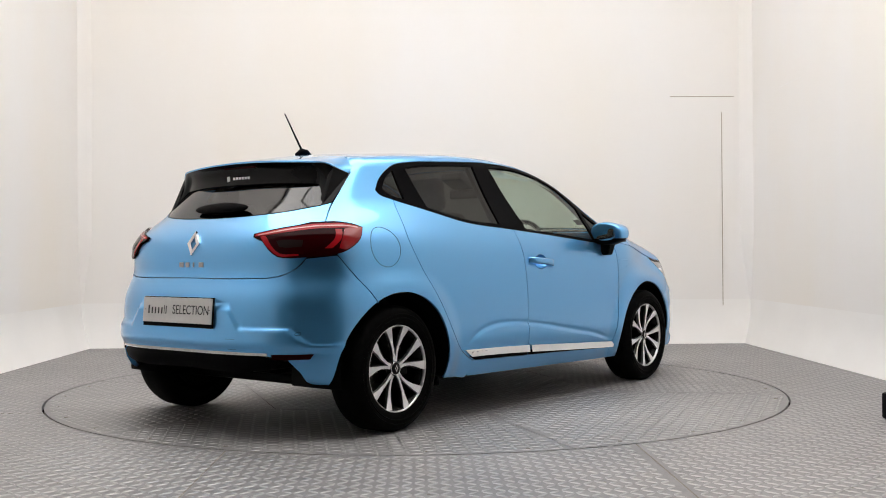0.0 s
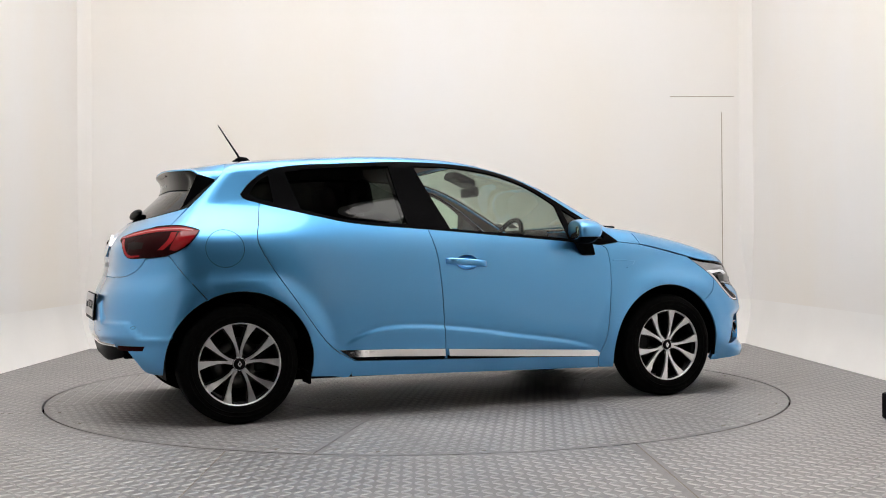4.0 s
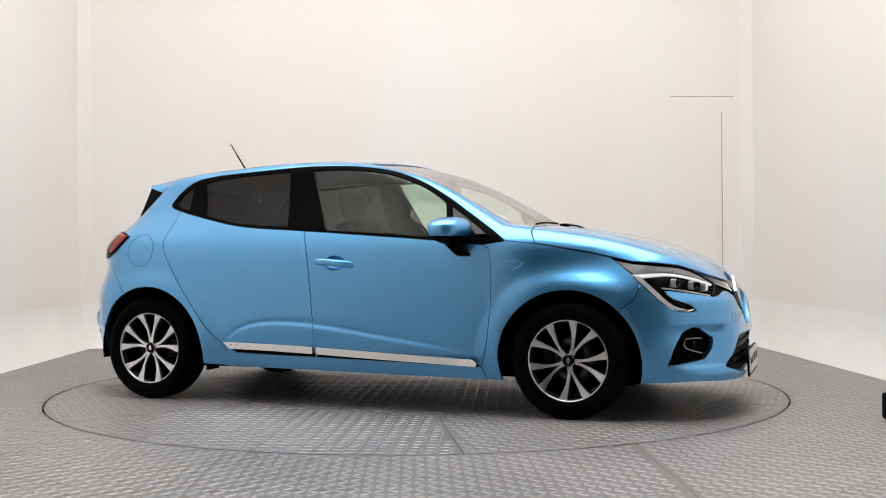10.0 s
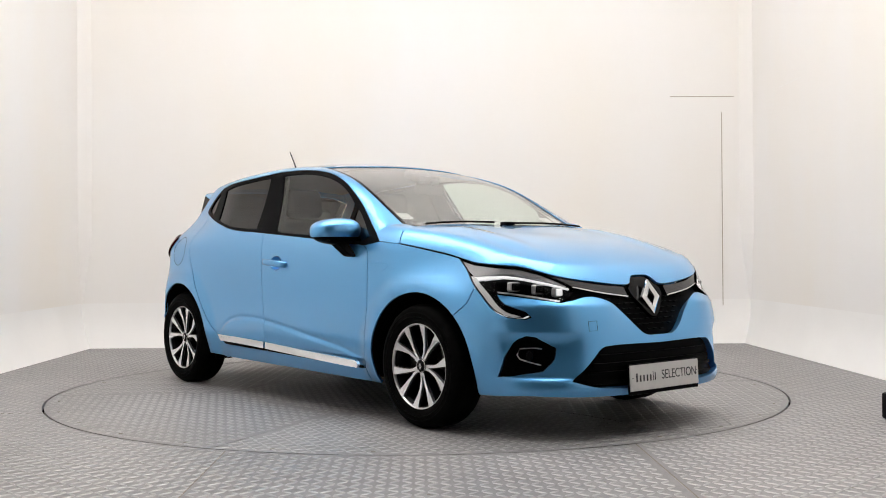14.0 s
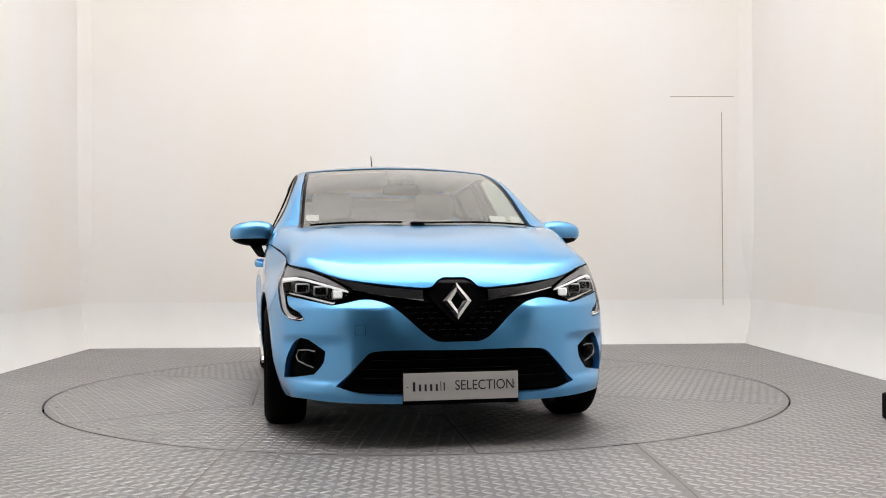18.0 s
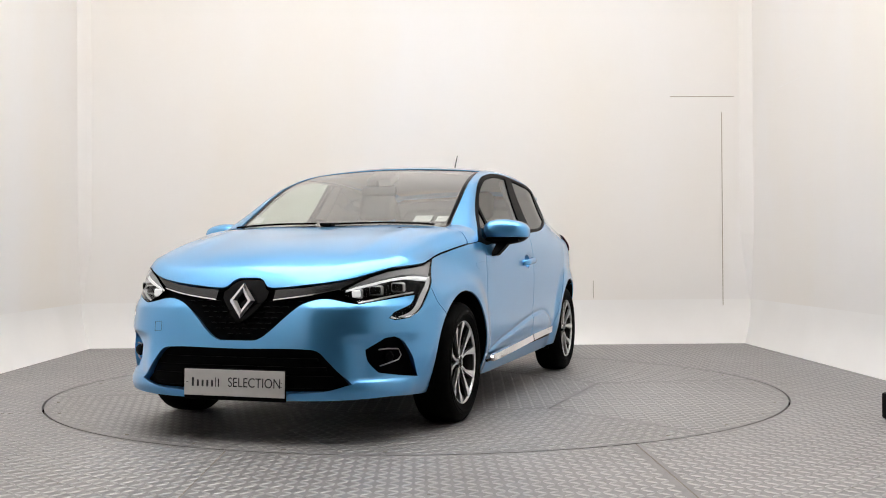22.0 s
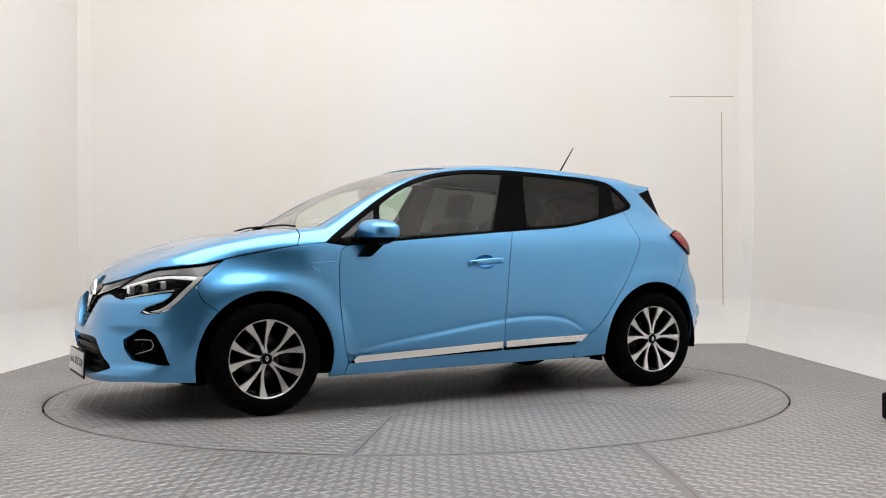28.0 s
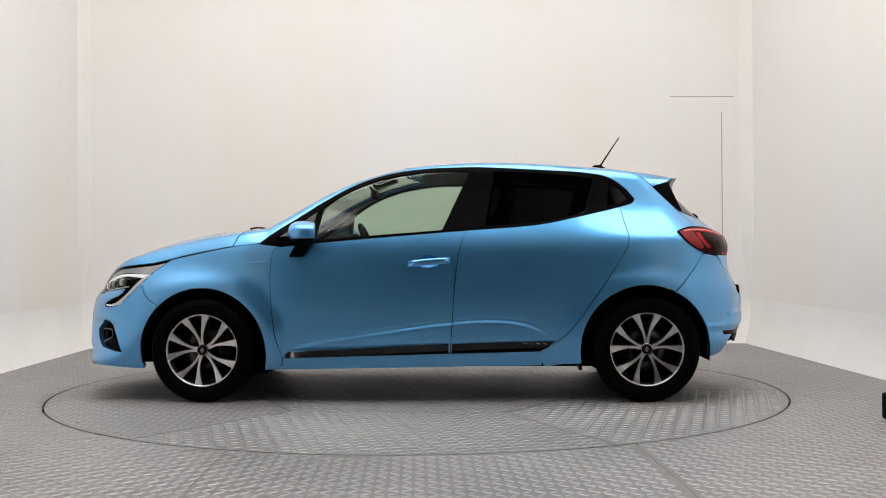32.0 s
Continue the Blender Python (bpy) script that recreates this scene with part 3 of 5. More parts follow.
def area2(q):
    x, y = q[:, 0], q[:, 1]
    return np.sum(x * np.roll(y, -1) - np.roll(x, -1) * y)


def inside(poly, pts):
    x, y = pts[:, 0], pts[:, 1]
    r = np.zeros(len(pts), bool)
    j = len(poly) - 1
    for i in range(len(poly)):
        xi, yi, xj, yj = *poly[i], *poly[j]
        if yi != yj:
            r ^= ((yi > y) != (yj > y)) & (x < (xj - xi) * (y - yi) / (yj - yi) + xi)
        j = i
    return r


def inset(q, d):
    """Move a closed 2D outline inwards by d (outwards if below zero)."""
    if area2(q) < 0:
        q = q[::-1]
    a, b = q - np.roll(q, 1, 0), np.roll(q, -1, 0) - q
    a /= np.linalg.norm(a, axis=1, keepdims=True) + 1e-12
    b /= np.linalg.norm(b, axis=1, keepdims=True) + 1e-12
    t = a + b
    t /= np.linalg.norm(t, axis=1, keepdims=True) + 1e-12
    n = np.stack([-t[:, 1], t[:, 0]], 1)
    c = np.maximum(np.sum(n * np.stack([-a[:, 1], a[:, 0]], 1), 1), 0.5)
    return q + n * (d / c)[:, None]


from mathutils.geometry import delaunay_2d_cdt


def panel(name, chart, outline, mat, parent, holes=(), gap=0.002, rim=0.014, lift=0.0, step=0.03, label="", flip=False, bow=None, own=False, ridge=None):
    """A sheet cut from the skin along a 3D outline, with its edges turned in. lift: how far it stands proud. flip: its mirror image.
    ridge: points of the chart that a fold runs through."""
    to, back = chart
    rings = [inset(to(np.asarray(outline)), gap)] + [inset(to(np.asarray(h)), -gap) for h in holes]
    lo, hi = rings[0].min(0), rings[0].max(0)
    gx, gy = np.meshgrid(np.arange(lo[0] + step / 2, hi[0], step), np.arange(lo[1] + step / 2, hi[1], step))
    gx = gx + (np.arange(gx.shape[0]) % 2)[:, None] * step / 2
    grid = np.stack([gx.ravel(), gy.ravel()], 1)
    ok = inside(rings[0], grid)
    for r in rings[1:]:
        ok &= ~inside(r, grid)
    allr = np.vstack(rings)
    grid = grid[ok]
    if len(grid):
        d = np.min(np.hypot(grid[:, None, 0] - allr[None, :, 0], grid[:, None, 1] - allr[None, :, 1]), 1)
        grid = grid[d > step * 0.45]
    if ridge is not None:
        r = np.asarray(ridge)
        r = r[inside(rings[0], r)]
        d = np.min(np.hypot(r[:, None, 0] - allr[None, :, 0], r[:, None, 1] - allr[None, :, 1]), 1)
        r = r[d > 0.006]
        d = np.min(np.hypot(grid[:, None, 0] - r[None, :, 0], grid[:, None, 1] - r[None, :, 1]), 1)
        grid = np.vstack([grid[d > step * 0.5], r])
    edges, k = [], 0
    for r in rings:
        n = len(r)
        edges += [(k + i, k + (i + 1) % n) for i in range(n)]
        k += n
    pts = np.vstack([allr, grid])
    res = delaunay_2d_cdt([Vector(p) for p in pts], edges, [], 0, 1e-7)
    v2 = np.array([tuple(v) for v in res[0]])
    tri = np.array([f for f in res[2] if len(f) == 3])
    cen = v2[tri].mean(1)
    ok = inside(rings[0], cen)
    for r in rings[1:]:
        ok &= ~inside(r, cen)
    e1, e2, e3 = v2[tri[:, 1]] - v2[tri[:, 0]], v2[tri[:, 2]] - v2[tri[:, 0]], v2[tri[:, 2]] - v2[tri[:, 1]]
    size = np.abs(e1[:, 0] * e2[:, 1] - e1[:, 1] * e2[:, 0])
    ok &= size > 0.0006 * np.max([np.hypot(e[:, 0], e[:, 1]) for e in (e1, e2, e3)], 0)     # no slivers
    tri = tri[ok]
    used = np.unique(tri)
    remap = -np.ones(len(v2), int)
    remap[used] = np.arange(len(used))
    v2, tri = v2[used], remap[tri]
    p = back(v2)
    nr = normals_at(p)
    if bow is not None:
        lift = lift + bow(p)
        lift = lift[:, None]
    p = p + nr * lift
    a, b, c = p[tri[:, 0]], p[tri[:, 1]], p[tri[:, 2]]
    wrong = np.sum(np.cross(b - a, c - a) * nr[tri[:, 0]], 1) < 0
    tri[wrong] = tri[wrong][:, ::-1]
    # rim
    count = {}
    for f in tri:
        for i in range(3):
            e = (f[i], f[(i + 1) % 3])
            count[e] = count.get(e, 0) + 1
    border = [e for e in count if (e[1], e[0]) not in count]
    verts, norms, faces = list(p), list(nr), [tuple(int(i) for i in f) for f in tri]
    for i, j in border:
        t = p[j] - p[i]
        o = np.cross(t, nr[i])
        o /= np.linalg.norm(o) + 1e-12
        k = len(verts)
        verts += [p[i], p[j], p[j] - nr[j] * rim, p[i] - nr[i] * rim]
        norms += [o, o, o, o]
        faces.append((k + 1, k, k + 3, k + 2))
    verts, norms = np.array(verts), np.array(norms)
    if flip:
        verts, norms = verts * (1, -1, 1), norms * (1, -1, 1)
        faces = [f[::-1] for f in faces]
    me = bpy.data.meshes.new(name)
    me.from_pydata(verts.tolist(), [], faces)
    me.update()
    for q in me.polygons:
        q.use_smooth = True
    if not own:
        me.normals_split_custom_set_from_vertices(norms.tolist())
    me.materials.append(mat)
    ob = new(name, me)
    ob.parent = parent
    if label:
        tagged(ob, label)
    return ob


# ---------------------------------------------------------------- the car
OFF = (-0.065, -0.152)     # where the car stands on the turntable
CAR = new("car")
tagged(CAR, "sky blue metallic five-door hatchback parked on the turntable", "car")


def arc(cx, cz, r, a0, a1, n=28):
    return [(cx + r * math.cos(radians(a0 + (a1 - a0) * i / n)), cz + r * math.sin(radians(a0 + (a1 - a0) * i / n))) for i in range(n + 1)]


DLO_TOP = [(0.955, 0.926), (0.877, 0.986), (0.726, 1.086), (0.573, 1.185), (0.417, 1.270), (0.257, 1.328), (0.096, 1.359), (-0.066, 1.374),
           (-0.325, 1.378), (-0.519, 1.368), (-0.711, 1.356), (-0.967, 1.338), (-1.093, 1.312), (-1.196, 1.245), (-1.25, 1.18)]
DLO_LOW = [(-1.25, 1.18), (-1.238, 1.158), (-1.159, 1.132), (-1.005, 1.095), (-0.877, 1.066), (-0.719, 1.034), (-0.563, 1.016), (-0.376, 1.004),
           (-0.064, 0.982), (0.248, 0.958), (0.405, 0.946), (0.562, 0.933), (0.719, 0.918), (0.829, 0.908)]
DOOR_REAR = [(-1.159, 1.132), (-1.18, 1.021), (-1.196, 0.944), (-1.169, 0.867), (-0.992, 0.603), (-0.839, 0.401), (-0.762, 0.339), (-0.685, 0.298)]
DOOR_FRONT = [(0.829, 0.908), (0.861, 0.89), (0.879, 0.823), (0.885, 0.698), (0.877, 0.543), (0.851, 0.356), (0.819, 0.262)]
B_SEAM = [(-0.25, 0.998), (-0.213, 0.861), (-0.189, 0.675), (-0.175, 0.489), (-0.160, 0.284)]
HOOD_SIDE = [(0.955, 0.926), (1.113, 0.910), (1.361, 0.864), (1.497, 0.836)]


def cut(pts, x0, x1):
    """The stretch of a fine curve between two x."""
    c = curve(pts, 0.01)
    return c[(c[:, 0] >= min(x0, x1)) & (c[:, 0] <= max(x0, x1))]


def s3(c):
    c = np.asarray(c)
    return on_side(c[:, 0], c[:, 1])


FOLD = [(x, float(CREASE(x)) + d) for x in np.arange(-0.74, 0.80, 0.012) for d in (0.026, 0.019, 0.012, 0.006, 0.0, -0.007, -0.014, -0.022)]


def body_side(flip):
    # one-piece side frame: windscreen pillar, cant rail, rear quarter
    seam_roof = top([(1.070, 0.668), (0.85, 0.645), (0.6, 0.622), (0.3, 0.590), (0.0, 0.560), (-0.4, 0.552), (-0.9, 0.537), (-1.2, 0.513), (-1.30, 0.503)])
    gate = np.vstack([side([(-1.36, 1.262), (-1.45, 1.170), (-1.575, 1.045), (-1.64, 0.985)])])
    quarter = np.vstack([side([(-1.64, 0.985), (-1.66, 0.92), (-1.63, 0.855), (-1.57, 0.77), (-1.455, 0.632)])])
    arch = s3(arc(-1.285, 0.30, 0.374, 116, -12))
    sill_end = side([(-0.919, 0.222), (-0.80, 0.215), (-0.70, 0.21), (-0.685, 0.298)])
    frame = loop(side(DLO_TOP), side([(-1.25, 1.18), (-1.238, 1.158), (-1.159, 1.132)]), side(DOOR_REAR),
                 sill_end[::-1], arch[::-1], quarter[::-1], gate[::-1], seam_roof[::-1], side([(1.082, 0.975), (1.113, 0.912)]), side([(1.113, 0.910), (0.955, 0.926)]))
    panel("side_frame", TUNNEL, frame, PAINT, CAR, flip=flip)
    # sill under the doors
    sill = loop(side([(-0.70, 0.296), (0.819, 0.258)]), side([(0.819, 0.258), (0.835, 0.185)]), side([(0.835, 0.185), (-0.69, 0.21)]))
    panel("sill", SIDE, sill, PAINT, CAR, flip=flip)
    low = cut(DLO_LOW, -0.25, 0.829)
    door = loop(s3(low), side(DOOR_FRONT), side([(0.819, 0.262), (-0.160, 0.284)]), side(B_SEAM)[::-1])
    scoop = s3([(-0.036 + 0.064 * math.cos(a), 0.812 + 0.040 * math.sin(a)) for a in np.linspace(0, 2 * math.pi, 33)[:-1]])
    panel("front_door", SIDE, door, PAINT, CAR, holes=(scoop,), flip=flip, step=0.02, ridge=FOLD)
    panel("handle_recess", SIDE, scoop, PAINT, CAR, gap=0.0, rim=0.0, lift=-0.0005, step=0.008, flip=flip, own=True,
          bow=lambda p: -0.034 * np.sqrt(np.maximum(1 - ((p[:, 0] + 0.036) / 0.064) ** 2 - ((p[:, 2] - 0.812) / 0.040) ** 2, 0)))
    low = cut(DLO_LOW, -1.159, -0.25)
    door = loop(s3(low), side(B_SEAM), side([(-0.160, 0.284), (-0.685, 0.298)]), side(DOOR_REAR)[::-1])
    panel("rear_door", SIDE, door, PAINT, CAR, flip=flip, step=0.02, ridge=FOLD)
    # front wing
    arch = s3(arc(1.29, 0.295, 0.374, 196, 46))
    wing = loop(side(HOOD_SIDE), side([(1.497, 0.836), (1.58, 0.775), (1.661, 0.702)]), side([(1.661, 0.702), (1.63, 0.625), (1.55, 0.563)]), arch[::-1],
                side([(0.930, 0.185), (0.835, 0.187)]), side(DOOR_FRONT)[::-1], side([(0.829, 0.908), (0.955, 0.926)]))
    panel("front_wing", TUNNEL, wing, PAINT, CAR, flip=flip)
    # black window surround with its panes
    dlo = loop(side(DLO_TOP), side(DLO_LOW), side([(0.829, 0.908), (0.955, 0.926)]))
    fglass = loop(side([(-0.275, 1.352), (-0.066, 1.352), (0.096, 1.337), (0.257, 1.306), (0.417, 1.246), (0.52, 1.186), (0.585, 1.14)]),
                  side([(0.585, 1.14), (0.625, 0.945)]), side([(0.625, 0.945), (0.405, 0.963), (0.1, 0.985), (-0.115, 1.0)]), side([(-0.115, 1.0), (-0.275, 1.352)]))
    sglass = loop(side([(0.625, 1.118), (0.70, 1.07), (0.80, 1.00), (0.86, 0.955)]), side([(0.86, 0.955), (0.80, 0.932), (0.665, 0.945)]), side([(0.665, 0.945), (0.625, 1.118)]))
    rglass = loop(side([(-0.425, 1.348), (-0.519, 1.346), (-0.711, 1.334), (-0.90, 1.318), (-1.01, 1.300)]), side([(-1.01, 1.300), (-0.945, 1.10)]),
                  side([(-0.945, 1.10), (-0.877, 1.083), (-0.719, 1.050), (-0.563, 1.034), (-0.365, 1.024)]), side([(-0.365, 1.024), (-0.425, 1.348)]))
    qglass = loop(side([(-1.10, 1.286), (-1.165, 1.24), (-1.205, 1.185)]), side([(-1.205, 1.185), (-1.17, 1.158), (-1.085, 1.137)]), side([(-1.085, 1.137), (-1.10, 1.286)]))
    panel("window_surround", TUNNEL, dlo, BLACK, CAR, holes=(fglass, rglass, qglass, sglass), gap=0.001, lift=0.0, flip=flip, label="satin black window surround")
    panel("front_side_window", TUNNEL, fglass, GLASS_FRONT, CAR, gap=-0.004, lift=-0.006, rim=0.003, flip=flip, label="green tinted glass")
    panel("mirror_window", TUNNEL, sglass, GLASS_DARK, CAR, gap=-0.004, lift=-0.006, rim=0.003, flip=flip, label="small dark triangular glass")
    panel("rear_side_window", TUNNEL, rglass, GLASS_DARK, CAR, gap=-0.004, lift=-0.006, rim=0.003, flip=flip, label="dark privacy glass")
    panel("quarter_window", TUNNEL, qglass, GLASS_DARK, CAR, gap=-0.004, lift=-0.006, rim=0.003, flip=flip, label="dark privacy glass")


HEAD_TOP = [(1.497, 0.836), (1.60, 0.815)]
BONNET_EDGE = [(0.655, 0.792), (0.523, 0.748), (0.341, 0.720), (0.130, 0.702), (0.105, 0.708), (0.078, 0.735), (0.055, 0.747), (0.0, 0.748)]
BUMPER_TOP = [(0.560, 0.630), (0.500, 0.640), (0.440, 0.653), (0.390, 0.655), (0.305, 0.630), (0.245, 0.585), (0.153, 0.501), (0.105, 0.471), (0.0, 0.466)]
HEAD_LOW = [(0.560, 0.630), (0.650, 0.648), (0.752, 0.668)]
HEAD_LEG = [(0.752, 0.668), (0.747, 0.622), (0.698, 0.590), (0.682, 0.565)]


def lamp_edge():
    """The edge that bonnet and headlight share, from the wing forward."""
    a, b = NOSE_DRUM[0](on_side([1.60], [0.815]))[0], NOSE_DRUM[0](on_front([0.655], [0.792]))[0]
    mid = NOSE_DRUM[1](a + (b - a) * np.linspace(0, 1, 9)[:, None])
    return np.vstack([side(HEAD_TOP)[:-1], mid])


def flipped(pts):
    return [(-a, b) for a, b in pts][::-1]


def body_ends():
    half = front(BONNET_EDGE)
    corner = lamp_edge()
    rear_edge = top([(1.072, 0.668), (1.085, 0.5), (1.105, 0.25), (1.11, 0.0)])
    wing_edge = side(HOOD_SIDE)
    wing_edge = wing_edge[wing_edge[:, 0] >= 1.114]
    right = loop(rear_edge[::-1], side([(1.086, 0.975), (1.113, 0.911)]), wing_edge, corner, half)
    outline = np.vstack([right, mirrored(right)])
    panel("bonnet", TOP, loop(outline), PAINT, CAR, step=0.035)
    # roof skin and windscreen
    edge = top([(0.06, 0.566), (0.0, 0.560), (-0.4, 0.552), (-0.9, 0.537), (-1.2, 0.513), (-1.30, 0.503)])
    back_edge = top([(-1.30, 0.503), (-1.33, 0.25), (-1.335, 0.0)])
    front_edge = top([(0.165, 0.0), (0.145, 0.3), (0.06, 0.566)])
    r = loop(front_edge, edge, back_edge)
    panel("roof", TOP, loop(np.vstack([r, mirrored(r)])), PAINT, CAR, step=0.045)
    e = top([(1.06, 0.663), (0.85, 0.643), (0.6, 0.620), (0.3, 0.588), (0.06, 0.564)])
    low = top([(1.09, 0.0), (1.085, 0.4), (1.06, 0.663)])
    w = loop(low, e, front_edge[::-1])
    full = loop(np.vstack([w, mirrored(w)]))
    clear = inset(to_top(full), 0.024)
    clear = on_top(clear[:, 0], clear[:, 1])
    panel("windscreen_border", TOP, full, GLOSS, CAR, holes=(clear,), gap=0.004, rim=0.006, lift=-0.004, label="black printed border of the windscreen")
    panel("windscreen", TOP, clear, GLASS_SCREEN, CAR, gap=-0.003, rim=0.003, lift=-0.005, label="clear laminated glass")
    # front bumper with its openings
    arch = s3(arc(1.29, 0.295, 0.374, -16, 46))
    lip = front([(0.0, 0.190), (0.30, 0.192), (0.55, 0.198), (0.68, 0.205)])
    lip = np.vstack([lip, side([(1.90, 0.205), (1.75, 0.195), (1.652, 0.192)])])
    h = loop(lip, arch, side([(1.55, 0.563), (1.63, 0.625), (1.661, 0.702)]), side([(1.661, 0.702), (1.783, 0.590), (1.84, 0.562)]), on_front([0.70], [0.556]),
             front(HEAD_LEG[::-1]), front(HEAD_LOW[::-1]), front(BUMPER_TOP))
    outline = loop(np.vstack([h, mirrored(h)]))
    lg = front([(0.0, 0.425), (0.34, 0.427), (0.40, 0.418), (0.445, 0.375), (0.50, 0.315), (0.545, 0.272)])
    lg2 = front([(0.545, 0.272), (0.45, 0.245), (0.30, 0.230), (0.0, 0.224)])
    lower = loop(np.vstack([lg, lg2]), mirrored(np.vstack([lg, lg2])))
    fog = loop(front([(0.766, 0.290), (0.756, 0.380), (0.728, 0.448)]), front([(0.728, 0.448), (0.696, 0.478), (0.664, 0.472)]), front([(0.664, 0.472), (0.592, 0.422)]),
               front([(0.592, 0.422), (0.600, 0.372), (0.640, 0.318)]), front([(0.640, 0.318), (0.766, 0.290)]))
    panel("front_bumper", NOSE_DRUM, outline, PAINT, CAR, holes=(lower, fog, mirrored(fog)), rim=0.03, step=0.02)
    panel("lower_grille_back", NOSE_DRUM, lower, BLACK, CAR, gap=-0.01, lift=-0.035, rim=0.005, label="black plastic grille recess")
    panel("fog_recess", NOSE_DRUM, fog, BLACK, CAR, gap=-0.01, lift=-0.035, rim=0.005)
    panel("fog_recess", NOSE_DRUM, fog, BLACK, CAR, gap=-0.01, lift=-0.035, rim=0.005, flip=True)
    tip = front([(0.655, 0.792), (0.56, 0.72), (0.56, 0.630)])
    g = np.vstack([front(BONNET_EDGE), mirrored(front(BONNET_EDGE)), mirrored(tip), mirrored(front(BUMPER_TOP)[::-1]), front(BUMPER_TOP)[::-1], tip[::-1]])
    panel("upper_grille", NOSE_DRUM, loop(g), BLACK, CAR, gap=-0.004, lift=-0.03, rim=0.01, label="black honeycomb grille")
    # rear bumper, tailgate
    arch = s3(arc(-1.285, 0.30, 0.374, 187, 116))
    low = np.vstack([rear([(0.0, 0.395), (0.50, 0.395), (0.615, 0.380)]), side([(-1.775, 0.315), (-1.74, 0.272), (-1.70, 0.256), (-1.657, 0.254)])])
    seam = rear([(0.0, 0.748), (0.40, 0.748), (0.545, 0.757), (0.62, 0.795), (0.655, 0.84)])
    b = loop(low, arch, side([(-1.455, 0.632), (-1.57, 0.77), (-1.63, 0.855)]), seam[::-1])
    panel("rear_bumper", TAIL_DRUM, loop(np.vstack([b, mirrored(b)])), PAINT, CAR, rim=0.02, step=0.018)
    gate = side([(-1.36, 1.262), (-1.45, 1.170), (-1.575, 1.045), (-1.64, 0.985)])
    gap_ = on_rear([0.655], [0.84])
    low_gate = side([(-1.64, 0.985), (-1.575, 1.045), (-1.515, 1.108)])
    sill_ = rear([(0.0, 1.040), (0.25, 1.046), (0.45, 1.064), (0.575, 1.092)])
    t = loop(seam, gap_, low_gate, sill_[::-1])
    panel("tailgate", TAIL_DRUM, loop(np.vstack([t, mirrored(t)])), PAINT, CAR, rim=0.02)
    up_gate = side([(-1.515, 1.108), (-1.45, 1.170), (-1.37, 1.252)])
    u = loop(sill_, up_gate, rear([(0.52, 1.285), (0.25, 1.305), (0.0, 1.308)]))
    glass_ = loop(rear([(0.0, 1.046), (0.25, 1.052), (0.45, 1.070), (0.575, 1.100)]), rear([(0.575, 1.100), (0.54, 1.16), (0.50, 1.205)]), rear([(0.50, 1.205), (0.25, 1.216), (0.0, 1.218)]))
    glass_ = loop(np.vstack([glass_, mirrored(glass_)]))
    panel("rear_window_surround", TAIL_DRUM, loop(np.vstack([u, mirrored(u)])), GLOSS, CAR, holes=(glass_,), rim=0.02, step=0.02, label="gloss black rear window surround")
    panel("rear_window", TAIL_DRUM, glass_, GLASS_REAR, CAR, gap=-0.003, lift=-0.003, rim=0.004, label="dark privacy glass")


for f_ in (False, True):
    body_side(f_)
body_ends()


# ---------------------------------------------------------------- lamps, grilles, trim
def surf_strip(name, chart, a, b, mat, parent, **kw):
    """A band between two 3D edges that run the same way."""
    return panel(name, chart, loop(a, np.asarray(b)[::-1]), mat, parent, **kw)


WHITE_LAMP = glow("lit_running_light", (0.92, 0.92, 0.91), 0.55)
PALE = material("pale_silver_plastic", (0.70, 0.70, 0.71), 0.3, 0.2, coat=1.0, grain=0.06, grain_scale=150)
SATIN = material("satin_silver_plastic", (0.42, 0.42, 0.43), 0.35, 0.6, grain=0.06, grain_scale=200)
SMOKE = material("smoked_lens", (0.020, 0.0008, 0.0015), 0.08, coat=0.0, spec=0.05)
SIDE_RED = material("deep_red_lens", (0.24, 0.006, 0.009), 0.12, coat=0.3, spec=0.3)
HOT_RED = material("bright_red_lens", (0.34, 0.008, 0.013), 0.2, coat=0.15, spec=0.15)
PINK = material("pink_light_guide", (0.62, 0.16, 0.17), 0.25, coat=0.8)
BARGREY = material("gloss_grey_trim", (0.014, 0.014, 0.015), 0.22, coat=0.12)
SMOKE_GREY = material("smoked_clear_lens", (0.016, 0.010, 0.010), 0.15, spec=0.08)
MIRROR = material("mirror_glass", (0.8, 0.8, 0.82), 0.02, 1.0)


